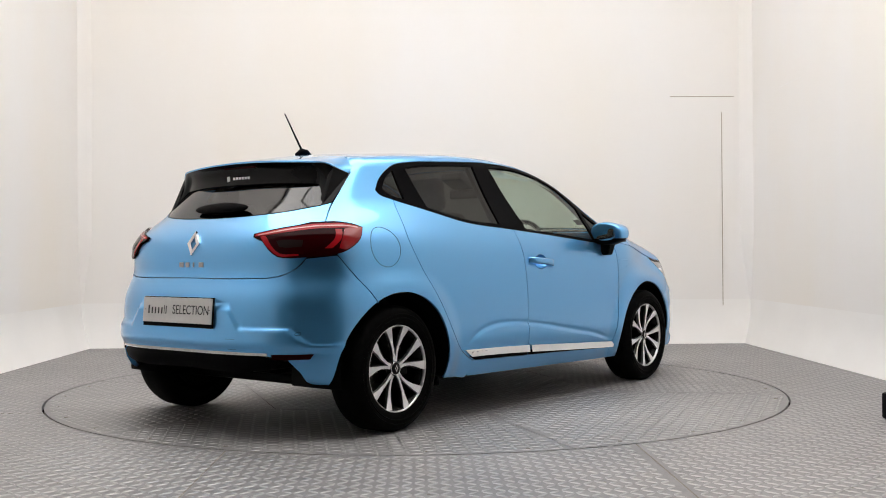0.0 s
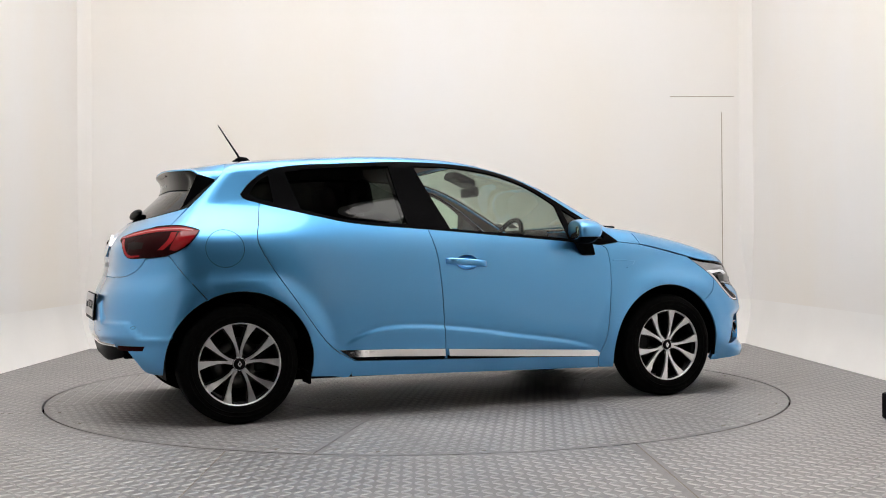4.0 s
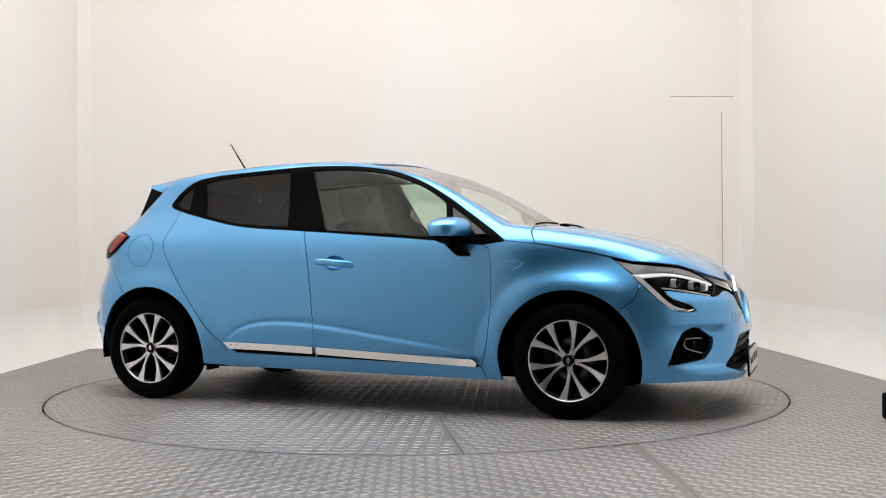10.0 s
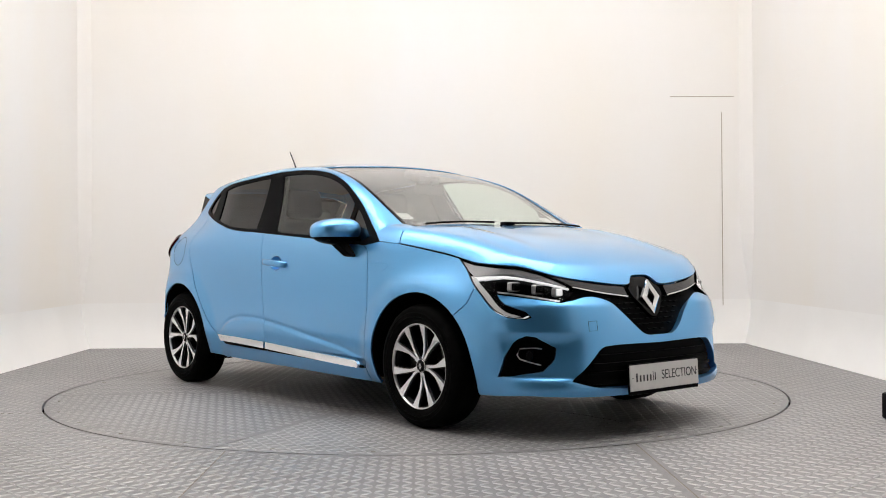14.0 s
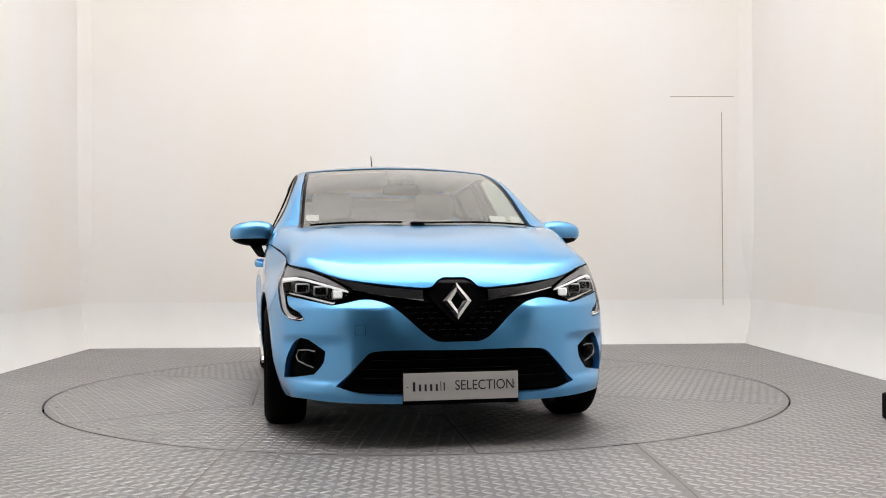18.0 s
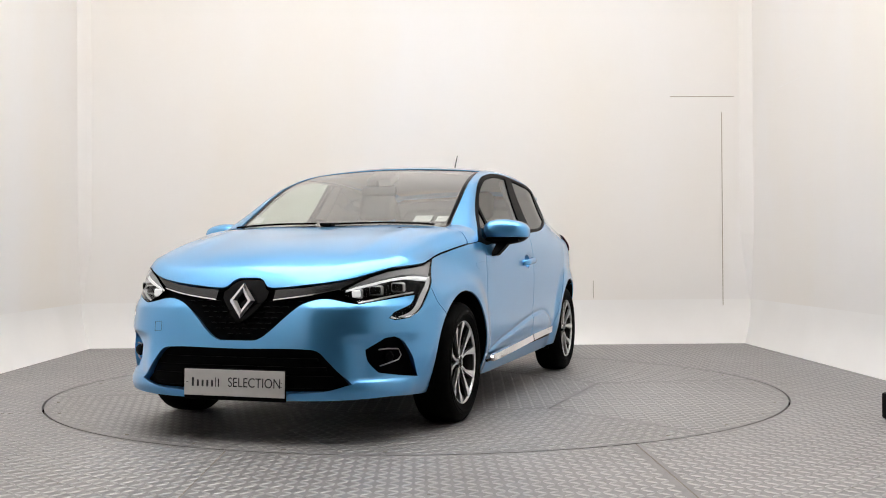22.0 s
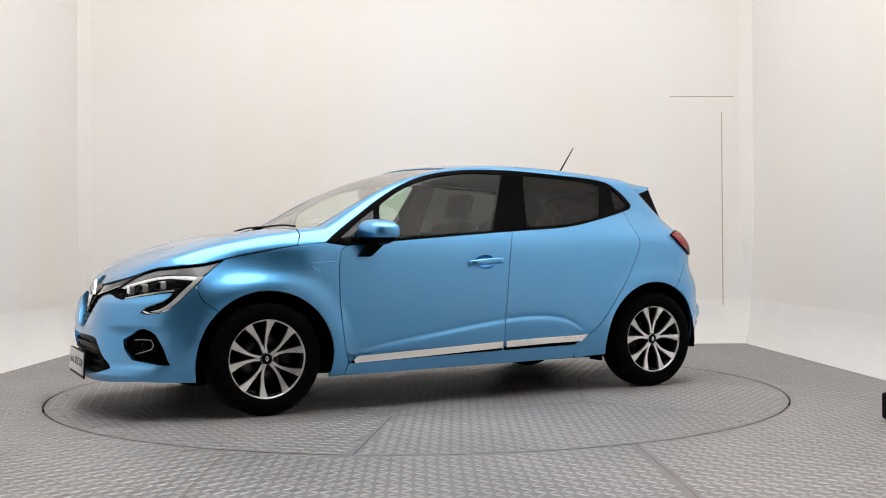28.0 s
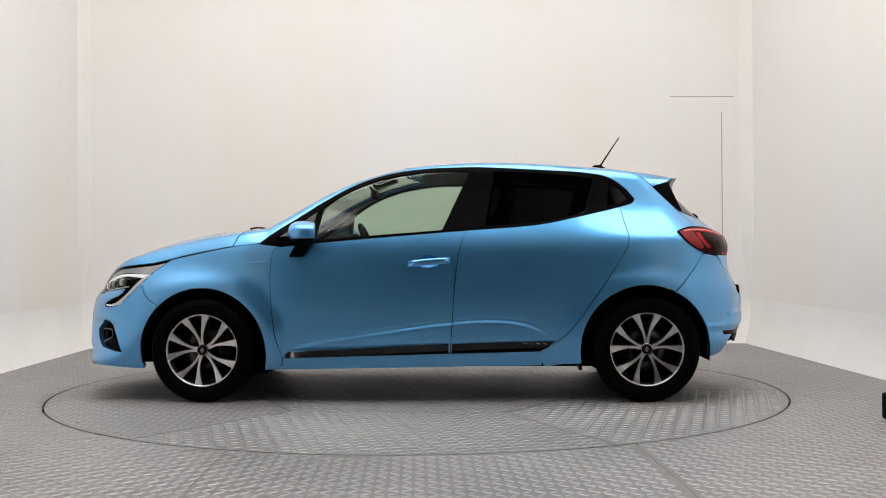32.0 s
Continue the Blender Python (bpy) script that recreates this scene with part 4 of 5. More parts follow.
def headlight(flip):
    lamp = new("headlight")
    lamp.parent = CAR
    tagged(lamp, "clear headlight with lit white C-shaped running light")
    inner = front([(0.655, 0.792), (0.58, 0.762), (0.52, 0.726), (0.462, 0.690)])
    outline = loop(lamp_edge(), inner, front([(0.462, 0.690), (0.50, 0.660), (0.560, 0.630)]), front(HEAD_LOW), front(HEAD_LEG), on_front([0.70], [0.556]),
                   side([(1.84, 0.562), (1.783, 0.590), (1.661, 0.702), (1.58, 0.775), (1.497, 0.836)]))
    panel("housing", NOSE_DRUM, outline, GLOSS, lamp, gap=0.001, lift=-0.045, rim=-0.045, flip=flip, step=0.02)
    panel("lens", NOSE_DRUM, outline, LENS, lamp, gap=0.002, lift=0.001, rim=0.004, flip=flip, step=0.02, label="clear polycarbonate lens")
    ring = inset(NOSE_DRUM[0](outline), 0.005)
    panel("bezel", NOSE_DRUM, outline, BLACK, lamp, holes=(NOSE_DRUM[1](ring),), gap=0.002, lift=-0.004, rim=0.004, flip=flip, step=0.02, label="black lamp bezel")
    band = loop(side([(1.515, 0.825), (1.60, 0.806)]), front([(0.660, 0.782), (0.58, 0.752), (0.50, 0.708)]), front([(0.50, 0.700), (0.56, 0.722), (0.66, 0.752), (0.71, 0.765)]), side([(1.63, 0.752), (1.56, 0.79)]))
    panel("upper_reflector", NOSE_DRUM, band, SATIN, lamp, gap=0.0, lift=-0.010, rim=0.02, flip=flip, step=0.015, label="satin silver reflector strip")
    white = loop(front([(0.49, 0.698), (0.60, 0.729), (0.68, 0.750), (0.72, 0.756)]), side([(1.585, 0.752), (1.60, 0.742), (1.612, 0.732)]),
                 front([(0.72, 0.744), (0.68, 0.739), (0.60, 0.719), (0.49, 0.692)]))
    panel("running_light", NOSE_DRUM, white, WHITE_LAMP, lamp, gap=0.0, lift=-0.010, rim=0.012, flip=flip, step=0.012, label="white line of the running light")
    low_line = loop(front(HEAD_LOW) + np.array([0, 0, 0.010]), (front(HEAD_LOW) + np.array([0, 0, 0.016]))[::-1])
    panel("lower_line", NOSE_DRUM, low_line, PALE, lamp, gap=0.0, lift=-0.012, rim=0.01, flip=flip, step=0.012, label="pale line along the lamp's lower edge")
    # the outer leg of the C: a deep white wall along the lamp's outer edge, with fine ribs on its floor
    sg = -1 if flip else 1
    line = np.vstack([side([(1.600, 0.748), (1.661, 0.694), (1.775, 0.591), (1.838, 0.566)]), front([(0.705, 0.562), (0.690, 0.572)])])
    inw = normals_at(line)
    fwd = np.array([0.004, 0, 0.0])
    ring_ = [[p - n_ * 0.003 + fwd, p - n_ * 0.042 + fwd, p - n_ * 0.042 - fwd, p - n_ * 0.003 - fwd] for p, n_ in zip(line, inw)]
    verts = [tuple(q * (1, sg, 1)) for r_ in ring_ for q in r_]
    faces = [(4 * i + k, 4 * i + (k + 1) % 4, 4 * i + 4 + (k + 1) % 4, 4 * i + 4 + k)[::sg] for i in range(len(line) - 1) for k in range(4)]
    mesh_object("running_light", verts, faces, WHITE_LAMP, lamp, "white C-shaped wall of the running light")
    s = -1 if flip else 1
    for i, (y, z, w) in enumerate(((0.53, 0.676, 0.052), (0.603, 0.690, 0.066), (0.682, 0.702, 0.066))):
        p = on_front([y], [z])[0] - np.array([0.035, 0, 0])
        bm = box((0.03, w, 0.046), (p[0], s * p[1], p[2]), 0.010, segs=3)
        part("projector", bm, SATIN, lamp, "small grey projector cell")
        bm = box((0.014, w * 0.8, 0.034), (p[0] + 0.014, s * p[1], p[2]), 0.007, segs=3)
        part("projector_lens", bm, GLOSS if i else WHITE_LAMP, lamp)
    # the leg of the C beside the ribs
    leg = [(1.600, 0.744), (1.661, 0.690), (1.775, 0.588), (1.838, 0.567)]
    leg_out, leg_in = side([(x + 0.018, z) for x, z in leg]), side([(x + 0.048, z + 0.003) for x, z in leg])
    surf_strip("running_light", NOSE_DRUM, leg_out, leg_in, PALE, lamp, gap=0.0, lift=-0.008, rim=0.004, flip=flip, step=0.01, label="white leg of the running light")
    # fine ribs on the outer leg
    for i in range(11):
        t = i / 10
        x, z = 1.600 + 0.175 * t, 0.748 - 0.155 * t
        p, q = on_side([x + 0.007], [z])[0], on_side([x + 0.030], [z - 0.002])[0]
        part("rib", tube([(p[0], s * (p[1] - 0.012), p[2]), (q[0], s * (q[1] - 0.014), q[2])], 0.0036, 8), PALE, lamp)


def tail_light(flip):
    lamp = new("tail_light")
    lamp.parent = CAR
    tagged(lamp, "dark red rear lamp with brighter red C-shape")
    outline = loop(rear([(0.400, 0.951), (0.48, 0.969), (0.58, 0.990)]), side([(-1.66, 1.003), (-1.565, 1.006), (-1.50, 0.991), (-1.478, 0.981)]),
                   side([(-1.478, 0.981), (-1.525, 0.923), (-1.597, 0.872), (-1.66, 0.850)]), rear([(0.60, 0.840), (0.545, 0.845), (0.500, 0.878), (0.460, 0.917), (0.405, 0.935), (0.400, 0.951)]))
    panel("lens", TAIL_DRUM, outline, SMOKE, lamp, gap=0.001, lift=0.012, rim=0.02, flip=flip, step=0.02, label="glossy dark red lens")
    band = loop(rear([(0.415, 0.948), (0.48, 0.961), (0.58, 0.981)]), side([(-1.66, 0.992), (-1.565, 0.995), (-1.505, 0.982)]), side([(-1.512, 0.972), (-1.565, 0.975), (-1.66, 0.972)]),
                rear([(0.58, 0.959), (0.48, 0.944), (0.415, 0.938)]))
    panel("light_bar", TAIL_DRUM, band, HOT_RED, lamp, gap=0.0, lift=0.0135, rim=0.003, flip=flip, step=0.012, label="bright red light bar")
    guide = loop(rear([(0.43, 0.945), (0.48, 0.954), (0.58, 0.973)]), side([(-1.66, 0.984), (-1.565, 0.987), (-1.51, 0.979)]), side([(-1.512, 0.975), (-1.565, 0.982), (-1.66, 0.979)]),
                 rear([(0.58, 0.968), (0.48, 0.949), (0.43, 0.941)]))
    panel("light_guide", TAIL_DRUM, guide, PINK, lamp, gap=0.0, lift=0.0148, rim=0.002, flip=flip, step=0.012, label="pale pink light guide line")
    leg = loop(rear([(0.445, 0.936), (0.468, 0.940), (0.515, 0.895), (0.555, 0.862), (0.63, 0.860)]), rear([(0.63, 0.852), (0.548, 0.851), (0.503, 0.884), (0.445, 0.936)]))
    panel("light_bar", TAIL_DRUM, leg, HOT_RED, lamp, gap=0.0, lift=0.0135, rim=0.003, flip=flip, step=0.012, label="bright red light bar")
    leg = loop(side([(-1.585, 0.968), (-1.605, 0.93), (-1.65, 0.885)]), side([(-1.675, 0.885), (-1.63, 0.93), (-1.61, 0.968)]))
    panel("light_bar", TAIL_DRUM, leg, HOT_RED, lamp, gap=0.0, lift=0.0135, rim=0.003, flip=flip, step=0.012, label="bright red light bar")
    outer = loop(side([(-1.482, 0.979), (-1.52, 0.982), (-1.575, 0.970)]), side([(-1.60, 0.935), (-1.625, 0.885), (-1.60, 0.878), (-1.528, 0.925), (-1.482, 0.979)]))
    panel("side_lens", TAIL_DRUM, outer, SIDE_RED, lamp, gap=0.001, lift=0.0130, rim=0.003, flip=flip, step=0.012, label="deep red side lens")
    clear = loop(rear([(0.53, 0.918), (0.58, 0.922), (0.64, 0.920)]), rear([(0.64, 0.892), (0.58, 0.888), (0.55, 0.892), (0.53, 0.918)]))
    panel("reversing_light", TAIL_DRUM, clear, SMOKE_GREY, lamp, gap=0.0, lift=0.0135, rim=0.003, flip=flip, step=0.012, label="clear grey reversing light")


def ring(name, chart, pts3, width, mat, flip=False, lift=0.0008, parent=None):
    q = chart[0](pts3)
    if area2(q) < 0:
        q = q[::-1]
    inner = chart[1](inset(q, width))
    return panel(name, chart, chart[1](q), mat, parent or CAR, holes=(inner,), gap=0.0, lift=lift, rim=0.001, flip=flip, step=0.05)


def trim_side(flip):
    s = -1 if flip else 1
    # bright strips along the foot of the doors, with a black edge under them
    a = side([(-0.152, 0.344), (0.3, 0.325), (0.70, 0.309), (0.79, 0.300), (0.81, 0.288)])
    b = side([(-0.150, 0.308), (0.3, 0.290), (0.80, 0.272)])
    m = surf_strip("door_moulding", SIDE, a, b, CHROME, CAR, gap=0.001, lift=0.012, rim=0.016, flip=flip, step=0.02, own=True, bow=lambda p: (0.35 - p[:, 2]) * 0.40, label="mirror-bright moulding strip")
    c = side([(-0.150, 0.306), (0.3, 0.288), (0.80, 0.270)])
    d = side([(-0.150, 0.288), (0.3, 0.274), (0.80, 0.259)])
    surf_strip("moulding_edge", SIDE, c, d, BLACK, CAR, gap=0.0, lift=0.010, rim=0.012, flip=flip, step=0.02)
    a = side([(-0.770, 0.358), (-0.5, 0.354), (-0.172, 0.345)])
    b = side([(-0.715, 0.322), (-0.5, 0.319), (-0.170, 0.309)])
    surf_strip("door_moulding", SIDE, a, b, CHROME, CAR, gap=0.001, lift=0.012, rim=0.016, flip=flip, step=0.02, own=True, bow=lambda p: (0.35 - p[:, 2]) * 0.40, label="mirror-bright moulding strip")
    c = side([(-0.715, 0.320), (-0.5, 0.317), (-0.170, 0.307)])
    d = side([(-0.672, 0.300), (-0.5, 0.296), (-0.170, 0.288)])
    surf_strip("moulding_edge", SIDE, c, d, BLACK, CAR, gap=0.0, lift=0.010, rim=0.012, flip=flip, step=0.02)
    for i, w in enumerate((0.026, 0.022, 0.008, 0.026)):
        x = -0.700 + 0.036 * i
        p = on_side([x], [0.338])[0]
        part("badge_bar", box((w, 0.002, 0.011), (x, s * (p[1] + 0.0145), 0.338)), SATIN, CAR)
    # pull handle
    pts = [on_side([x], [z])[0] + np.array([0, o, 0]) for x, z, o in ((-0.163, 0.822, 0.004), (-0.140, 0.821, 0.030), (-0.05, 0.815, 0.037), (0.05, 0.806, 0.030), (0.080, 0.802, 0.004))]
    bm = bmesh.new()
    path = curve(pts, 0.012)
    rings_ = []
    for i, p in enumerate(path):
        t = i / (len(path) - 1)
        h = 0.0185 - 0.003 * abs(2 * t - 1) ** 4
        rings_.append([bm.verts.new((p[0], s * (p[1] + dy), p[2] + dz)) for dy, dz in ((0.005, h * 0.6), (0.005, -h * 0.6), (0.0, -h), (-0.010, -h), (-0.010, h), (0.0, h))])
    for A, B in zip(rings_, rings_[1:]):
        for k in range(6):
            bm.faces.new((A[k], A[(k + 1) % 6], B[(k + 1) % 6], B[k]))
    bm.faces.new(rings_[0])
    bm.faces.new(rings_[-1])
    part("door_handle", bm, PAINT, CAR, "body-coloured pull handle", True)
    # fuel flap
    if flip:
        ring("fuel_flap_gap", SIDE, s3([(-1.362 + 0.097 * math.cos(a), 0.893 + 0.097 * math.sin(a)) for a in np.linspace(0, 2 * math.pi, 48)[:-1]]), 0.0020, BLACK, True)
    # wing crease behind the front wheel arch
    arrow = [on_side([x], [z])[0] for x, z in ((0.90, 0.818), (1.00, 0.815), (1.055, 0.806), (1.03, 0.785), (0.995, 0.772))]
    part("wing_crease", tube([(p[0], s * (p[1] - 0.0052), p[2]) for p in curve(arrow, 0.01)], 0.006, 10), PAINT, CAR, smooth=True)
    # mirror
    mir = new("door_mirror")
    mir.parent = CAR
    tagged(mir, "door mirror with blue cap over a black base")
    cx, cy, cz = 0.668, 0.905, 0.980

    def shell(zlo, zhi, grow):
        bm = bmesh.new()
        bmesh.ops.create_uvsphere(bm, u_segments=32, v_segments=20, radius=1)
        for v in bm.verts:
            q = v.co
            f = lambda t, e: math.copysign(abs(t) ** e, t)
            x, y, z = f(q.x, 0.7), f(q.y, 0.62), f(q.z, 0.7)
            x = max(x, -0.70)
            px = x * (0.092 if x > 0 else 0.078) * grow
            py = y * 0.116 * grow
            pz = z * (0.070 if z > 0 else 0.066) * (1 - 0.22 * max(y, 0)) * grow
            px *= 1 - 0.25 * max(-z, 0)
            v.co = (cx + px - 0.02 * y, s * (cy + py), cz + pz)
        geom = bm.verts[:] + bm.edges[:] + bm.faces[:]
        bmesh.ops.bisect_plane(bm, geom=geom, plane_co=(0, 0, zlo), plane_no=(0, 0, -1), clear_outer=True)
        geom = bm.verts[:] + bm.edges[:] + bm.faces[:]
        bmesh.ops.bisect_plane(bm, geom=geom, plane_co=(0, 0, zhi), plane_no=(0, 0, 1), clear_outer=True)
        bmesh.ops.holes_fill(bm, edges=[e for e in bm.edges if e.is_boundary])
        return bm

    part("cap", shell(0.953, 1.2, 1.08), PAINT, mir, "blue painted mirror cap", True)
    part("base", shell(0.5, 0.951, 1.055), BLACK, mir, "black plastic lower shell", True)
    part("indicator", box((0.10, 0.006, 0.010), (cx + 0.02, s * (cy + 0.078), 0.936), 0.002), BLACK, mir)
    bm = bmesh.new()
    low = [(0.69, 0.83, 0.845), (0.775, 0.83, 0.845), (0.775, 0.87, 0.85), (0.70, 0.875, 0.85)]
    top_ = [(0.62, 0.86, 0.935), (0.72, 0.86, 0.935), (0.715, 0.93, 0.93), (0.63, 0.93, 0.93)]
    A = [bm.verts.new((x, s * y, z)) for x, y, z in low]
    B = [bm.verts.new((x, s * y, z)) for x, y, z in top_]
    for k in range(4):
        bm.faces.new((A[k], A[(k + 1) % 4], B[(k + 1) % 4], B[k]))
    bm.faces.new(A)
    bm.faces.new(B)
    bmesh.ops.bevel(bm, geom=bm.edges[:], offset=0.01, segments=2, profile=0.5, affect="EDGES")
    part("arm", bm, BLACK, mir, "black mirror arm")
    bm = bmesh.new()
    bmesh.ops.create_uvsphere(bm, u_segments=28, v_segments=14, radius=1)
    for v in bm.verts:
        f = lambda t, e: math.copysign(abs(t) ** e, t)
        y, z = f(v.co.y, 0.7), f(v.co.z, 0.75)
        v.co = (cx - 0.0555 + v.co.x * 0.003 - 0.02 * y * 0.75, s * (cy + y * 0.080), 0.985 + z * 0.046)
    part("glass", bm, MIRROR, mir, "oval mirror glass", True)
    # mud flap edge and wheel housings
    for wx, wz in ((1.29, 0.295), (-1.285, 0.30)):
        n = 30
        verts, faces = [], []
        for i in range(n + 1):
            a = radians(-10 + 200 * i / n)
            for y in (0.48, 0.70, 0.80):
                r = 0.372 + (0.006 if y < 0.75 else 0.0)
                verts.append((wx + r * math.cos(a), s * y, wz + r * math.sin(a)))
            yo = on_side([wx + 0.376 * math.cos(a)], [max(wz + 0.376 * math.sin(a), 0.2)])[0][1] - 0.006
            verts.append((wx + 0.372 * math.cos(a), s * max(yo, 0.80), wz + 0.372 * math.sin(a)))
        for i in range(n):
            for k in range(3):
                q = (4 * i + k, 4 * i + k + 1, 4 * i + k + 5, 4 * i + k + 4)
                faces.append(q)
        c = len(verts)
        verts.append((wx, s * 0.48, wz))
        for i in range(n):
            faces.append((4 * i, 4 * i + 4, c))
        mesh_object("wheel_housing", verts, faces, BLACK, CAR, "black plastic wheel housing", True)
    part("mud_flap", box((0.02, 0.12, 0.05), (-0.915, s * 0.72, 0.205), 0.006), BLACK, CAR)
    # door cards, inner pillars
    low = cut(DLO_LOW, -1.15, 0.82)
    card = loop(s3(low), side(DOOR_FRONT), side([(0.819, 0.262), (-0.685, 0.298)]), side(DOOR_REAR)[::-1])
    panel("door_card", SIDE, card, FABRIC, CAR, gap=0.004, lift=-0.07, rim=-0.05, flip=flip, step=0.06, label="black inner door trim")
    panel("pillar_trim", TUNNEL, loop(side([(-0.43, 1.36), (-0.28, 1.36)]), side([(-0.11, 1.0), (-0.37, 1.02)])), FABRIC, CAR, gap=0, lift=-0.03, rim=0.02, flip=flip, label="dark inner pillar trim")


def diamond(parent, at, w, h, t, mat, out, mat2=None):
    """An upright rhombus ring; out: 1 faces forward, -1 backward."""
    bm = bmesh.new()
    o = [(0, h), (w, 0), (0, -h), (-w, 0)]
    i_ = [(0, h * 0.50), (w * 0.43, 0), (0, -h * 0.50), (-w * 0.43, 0)]
    mid_ = [((a[0] + b[0]) / 2, (a[1] + b[1]) / 2) for a, b in zip(o, i_)]
    f = lambda pts, d: [bm.verts.new((at[0] + out * d, at[1] + y, at[2] + z)) for y, z in pts]
    O, M, I, OB = f(o, 0), f(mid_, t), f(i_, 0), f(o, -0.012)
    for k in range(4):
        j = (k + 1) % 4
        for A, B in ((OB, O), (O, M), (M, I)):
            bm.faces.new((A[k], A[j], B[j], B[k]))
    return part("badge", bm, mat, parent, "chrome diamond badge")


def letters(text, size, mat, parent, m, label=""):
    cu = bpy.data.curves.new("lettering", "FONT")
    cu.body = text
    cu.size = size
    cu.extrude = 0.0006
    cu.align_x, cu.align_y = "LEFT", "CENTER"
    tmp = bpy.data.objects.new("tmp", cu)
    scene.collection.objects.link(tmp)
    me = bpy.data.meshes.new_from_object(tmp.evaluated_get(bpy.context.evaluated_depsgraph_get()))
    bpy.data.objects.remove(tmp)
    xs = [v.co.x for v in me.vertices]
    me.materials.clear()
    me.materials.append(mat)
    ob = new("lettering", me)
    ob.parent = parent
    ob.matrix_basis = m
    return ob, max(xs) - min(xs)


def plate(at, m, w=0.52, h=0.121):
    pl = new("number_plate")
    pl.parent = CAR
    pl.matrix_basis = Matrix.Translation(at) @ m
    tagged(pl, "white dealer plate with grey lettering in a black holder")
    part("holder", box((w + 0.006, h + 0.024, 0.010), (0, -0.007, -0.008), 0.003), BLACK, pl, "black plate holder")
    part("sheet", box((w, h, 0.006), (0, 0, 0), 0.002), PLATE, pl, "white plate sheet")
    # the maker's name as bars, then the word beside it
    x = -0.224
    for bw, tall in ((0.022, 1.35), (0.020, 1), (0.019, 1), (0.020, 1), (0.019, 1), (0.007, 1.4), (0.012, 1.25)):
        part("print_bar", box((bw * 0.5, 0.030 * tall, 0.001), (x + bw / 2, -0.004 + 0.015 * (tall - 1), 0.0035)), INK, pl)
        x += bw + 0.0055
    letters("SELECTION", 0.062, INK, pl, Matrix.Translation((-0.030, 0.0015, 0.0034)) @ Matrix.Diagonal((0.86, 1, 1, 1)))
    for k in range(2):
        part("print_bar", box((0.006, 0.003, 0.001), (0.244, 0.006 - 0.016 * k, 0.0035)), INK, pl)
    part("print_bar", box((0.010, 0.003, 0.001), (-0.243, 0.0, 0.0035)), INK, pl)


def fittings():
    for f in (False, True):
        headlight(f)
        tail_light(f)
        trim_side(f)
    # grille: grey bar under the bonnet, bright line, cells
    a = front([(0.60, 0.778), (0.523, 0.752), (0.341, 0.715), (0.150, 0.699)])
    b = front([(0.47, 0.705), (0.34, 0.680), (0.150, 0.655)])
    for f in (False, True):
        surf_strip("grille_bar", NOSE_DRUM, a, b, BARGREY, CAR, gap=0.001, lift=-0.008, rim=0.02, flip=f, step=0.02, label="gloss grey bar under the bonnet")
        l1 = front([(0.47, 0.704), (0.34, 0.679), (0.150, 0.654)])
        l2 = front([(0.47, 0.700), (0.34, 0.674), (0.150, 0.649)])
        surf_strip("bright_line", NOSE_DRUM, l1, l2, CHROME, CAR, gap=0.0, lift=-0.006, rim=0.004, flip=f, step=0.02, label="thin bright trim line")
    hexa = loop(front([(0.0, 0.746), (0.055, 0.745), (0.078, 0.733), (0.100, 0.704), (0.118, 0.692)], 0.01), front([(0.115, 0.66), (0.07, 0.605), (0.02, 0.555), (0.0, 0.55)]))
    hexa = loop(np.vstack([hexa, mirrored(hexa)]))
    panel("badge_plinth", NOSE_DRUM, hexa, GLOSS, CAR, gap=0.0, lift=-0.010, rim=0.02, step=0.02, label="gloss black badge plinth")
    p = on_front([0.0], [0.645])[0]
    b_ = diamond(CAR, (0, 0, 0), 0.066, 0.086, 0.006, CHROME, 1)
    b_.matrix_basis = Matrix.Translation((p[0] + 0.008, 0, 0.645)) @ Matrix.Rotation(radians(-14), 4, "Y")
    for row, (z, half) in enumerate(((0.490, 0.10), (0.515, 0.135), (0.540, 0.165), (0.565, 0.19), (0.590, 0.22), (0.615, 0.26), (0.640, 0.33))):
        n = int(half / 0.024)
        for k in range(-n, n + 1):
            y = 0.048 * (k + 0.5 * (row % 2)) * 0.5 * 2
            if abs(y) > half - 0.012:
                continue
            q = on_front([abs(y)], [z])[0]
            part("grille_cell", box((0.012, 0.030, 0.006), (q[0] - 0.024, y, z), 0.002, segs=1), BLACK, CAR)
    for z, half in ((0.262, 0.48), (0.300, 0.47), (0.340, 0.44), (0.380, 0.40)):
        e1, e2 = front([(0, z + 0.007), (half * 0.5, z + 0.007), (half, z + 0.007)], 0.05), front([(0, z - 0.007), (half * 0.5, z - 0.007), (half, z - 0.007)], 0.05)
        g = loop(np.vstack([mirrored(e1), e1]), np.vstack([mirrored(e2), e2])[::-1])
        panel("grille_slat", NOSE_DRUM, g, BLACK, CAR, gap=0.0, lift=-0.02, rim=0.012, step=0.05)
    # fog lamp surrounds
    for s in (1, -1):
        pts = [on_front([y], [z])[0] - np.array([0.012, 0, 0]) for y, z in ((0.635, 0.420), (0.665, 0.424), (0.705, 0.420), (0.714, 0.392), (0.706, 0.372), (0.670, 0.356), (0.640, 0.346))]
        part("fog_trim", tube([(q[0], s * q[1], q[2]) for q in pts], 0.003, 8), SATIN, CAR, "bright C-shaped fog lamp trim", True)
        q = on_front([0.665], [0.388])[0]
        part("fog_lamp", lathe([(0.0, 0.0), (0.026, -0.004), (0.030, -0.02), (0.0, -0.02)], "x", 24, (q[0] - 0.014, s * 0.665, 0.388), closed=False), GLOSS, CAR, "small dark fog lamp", True)
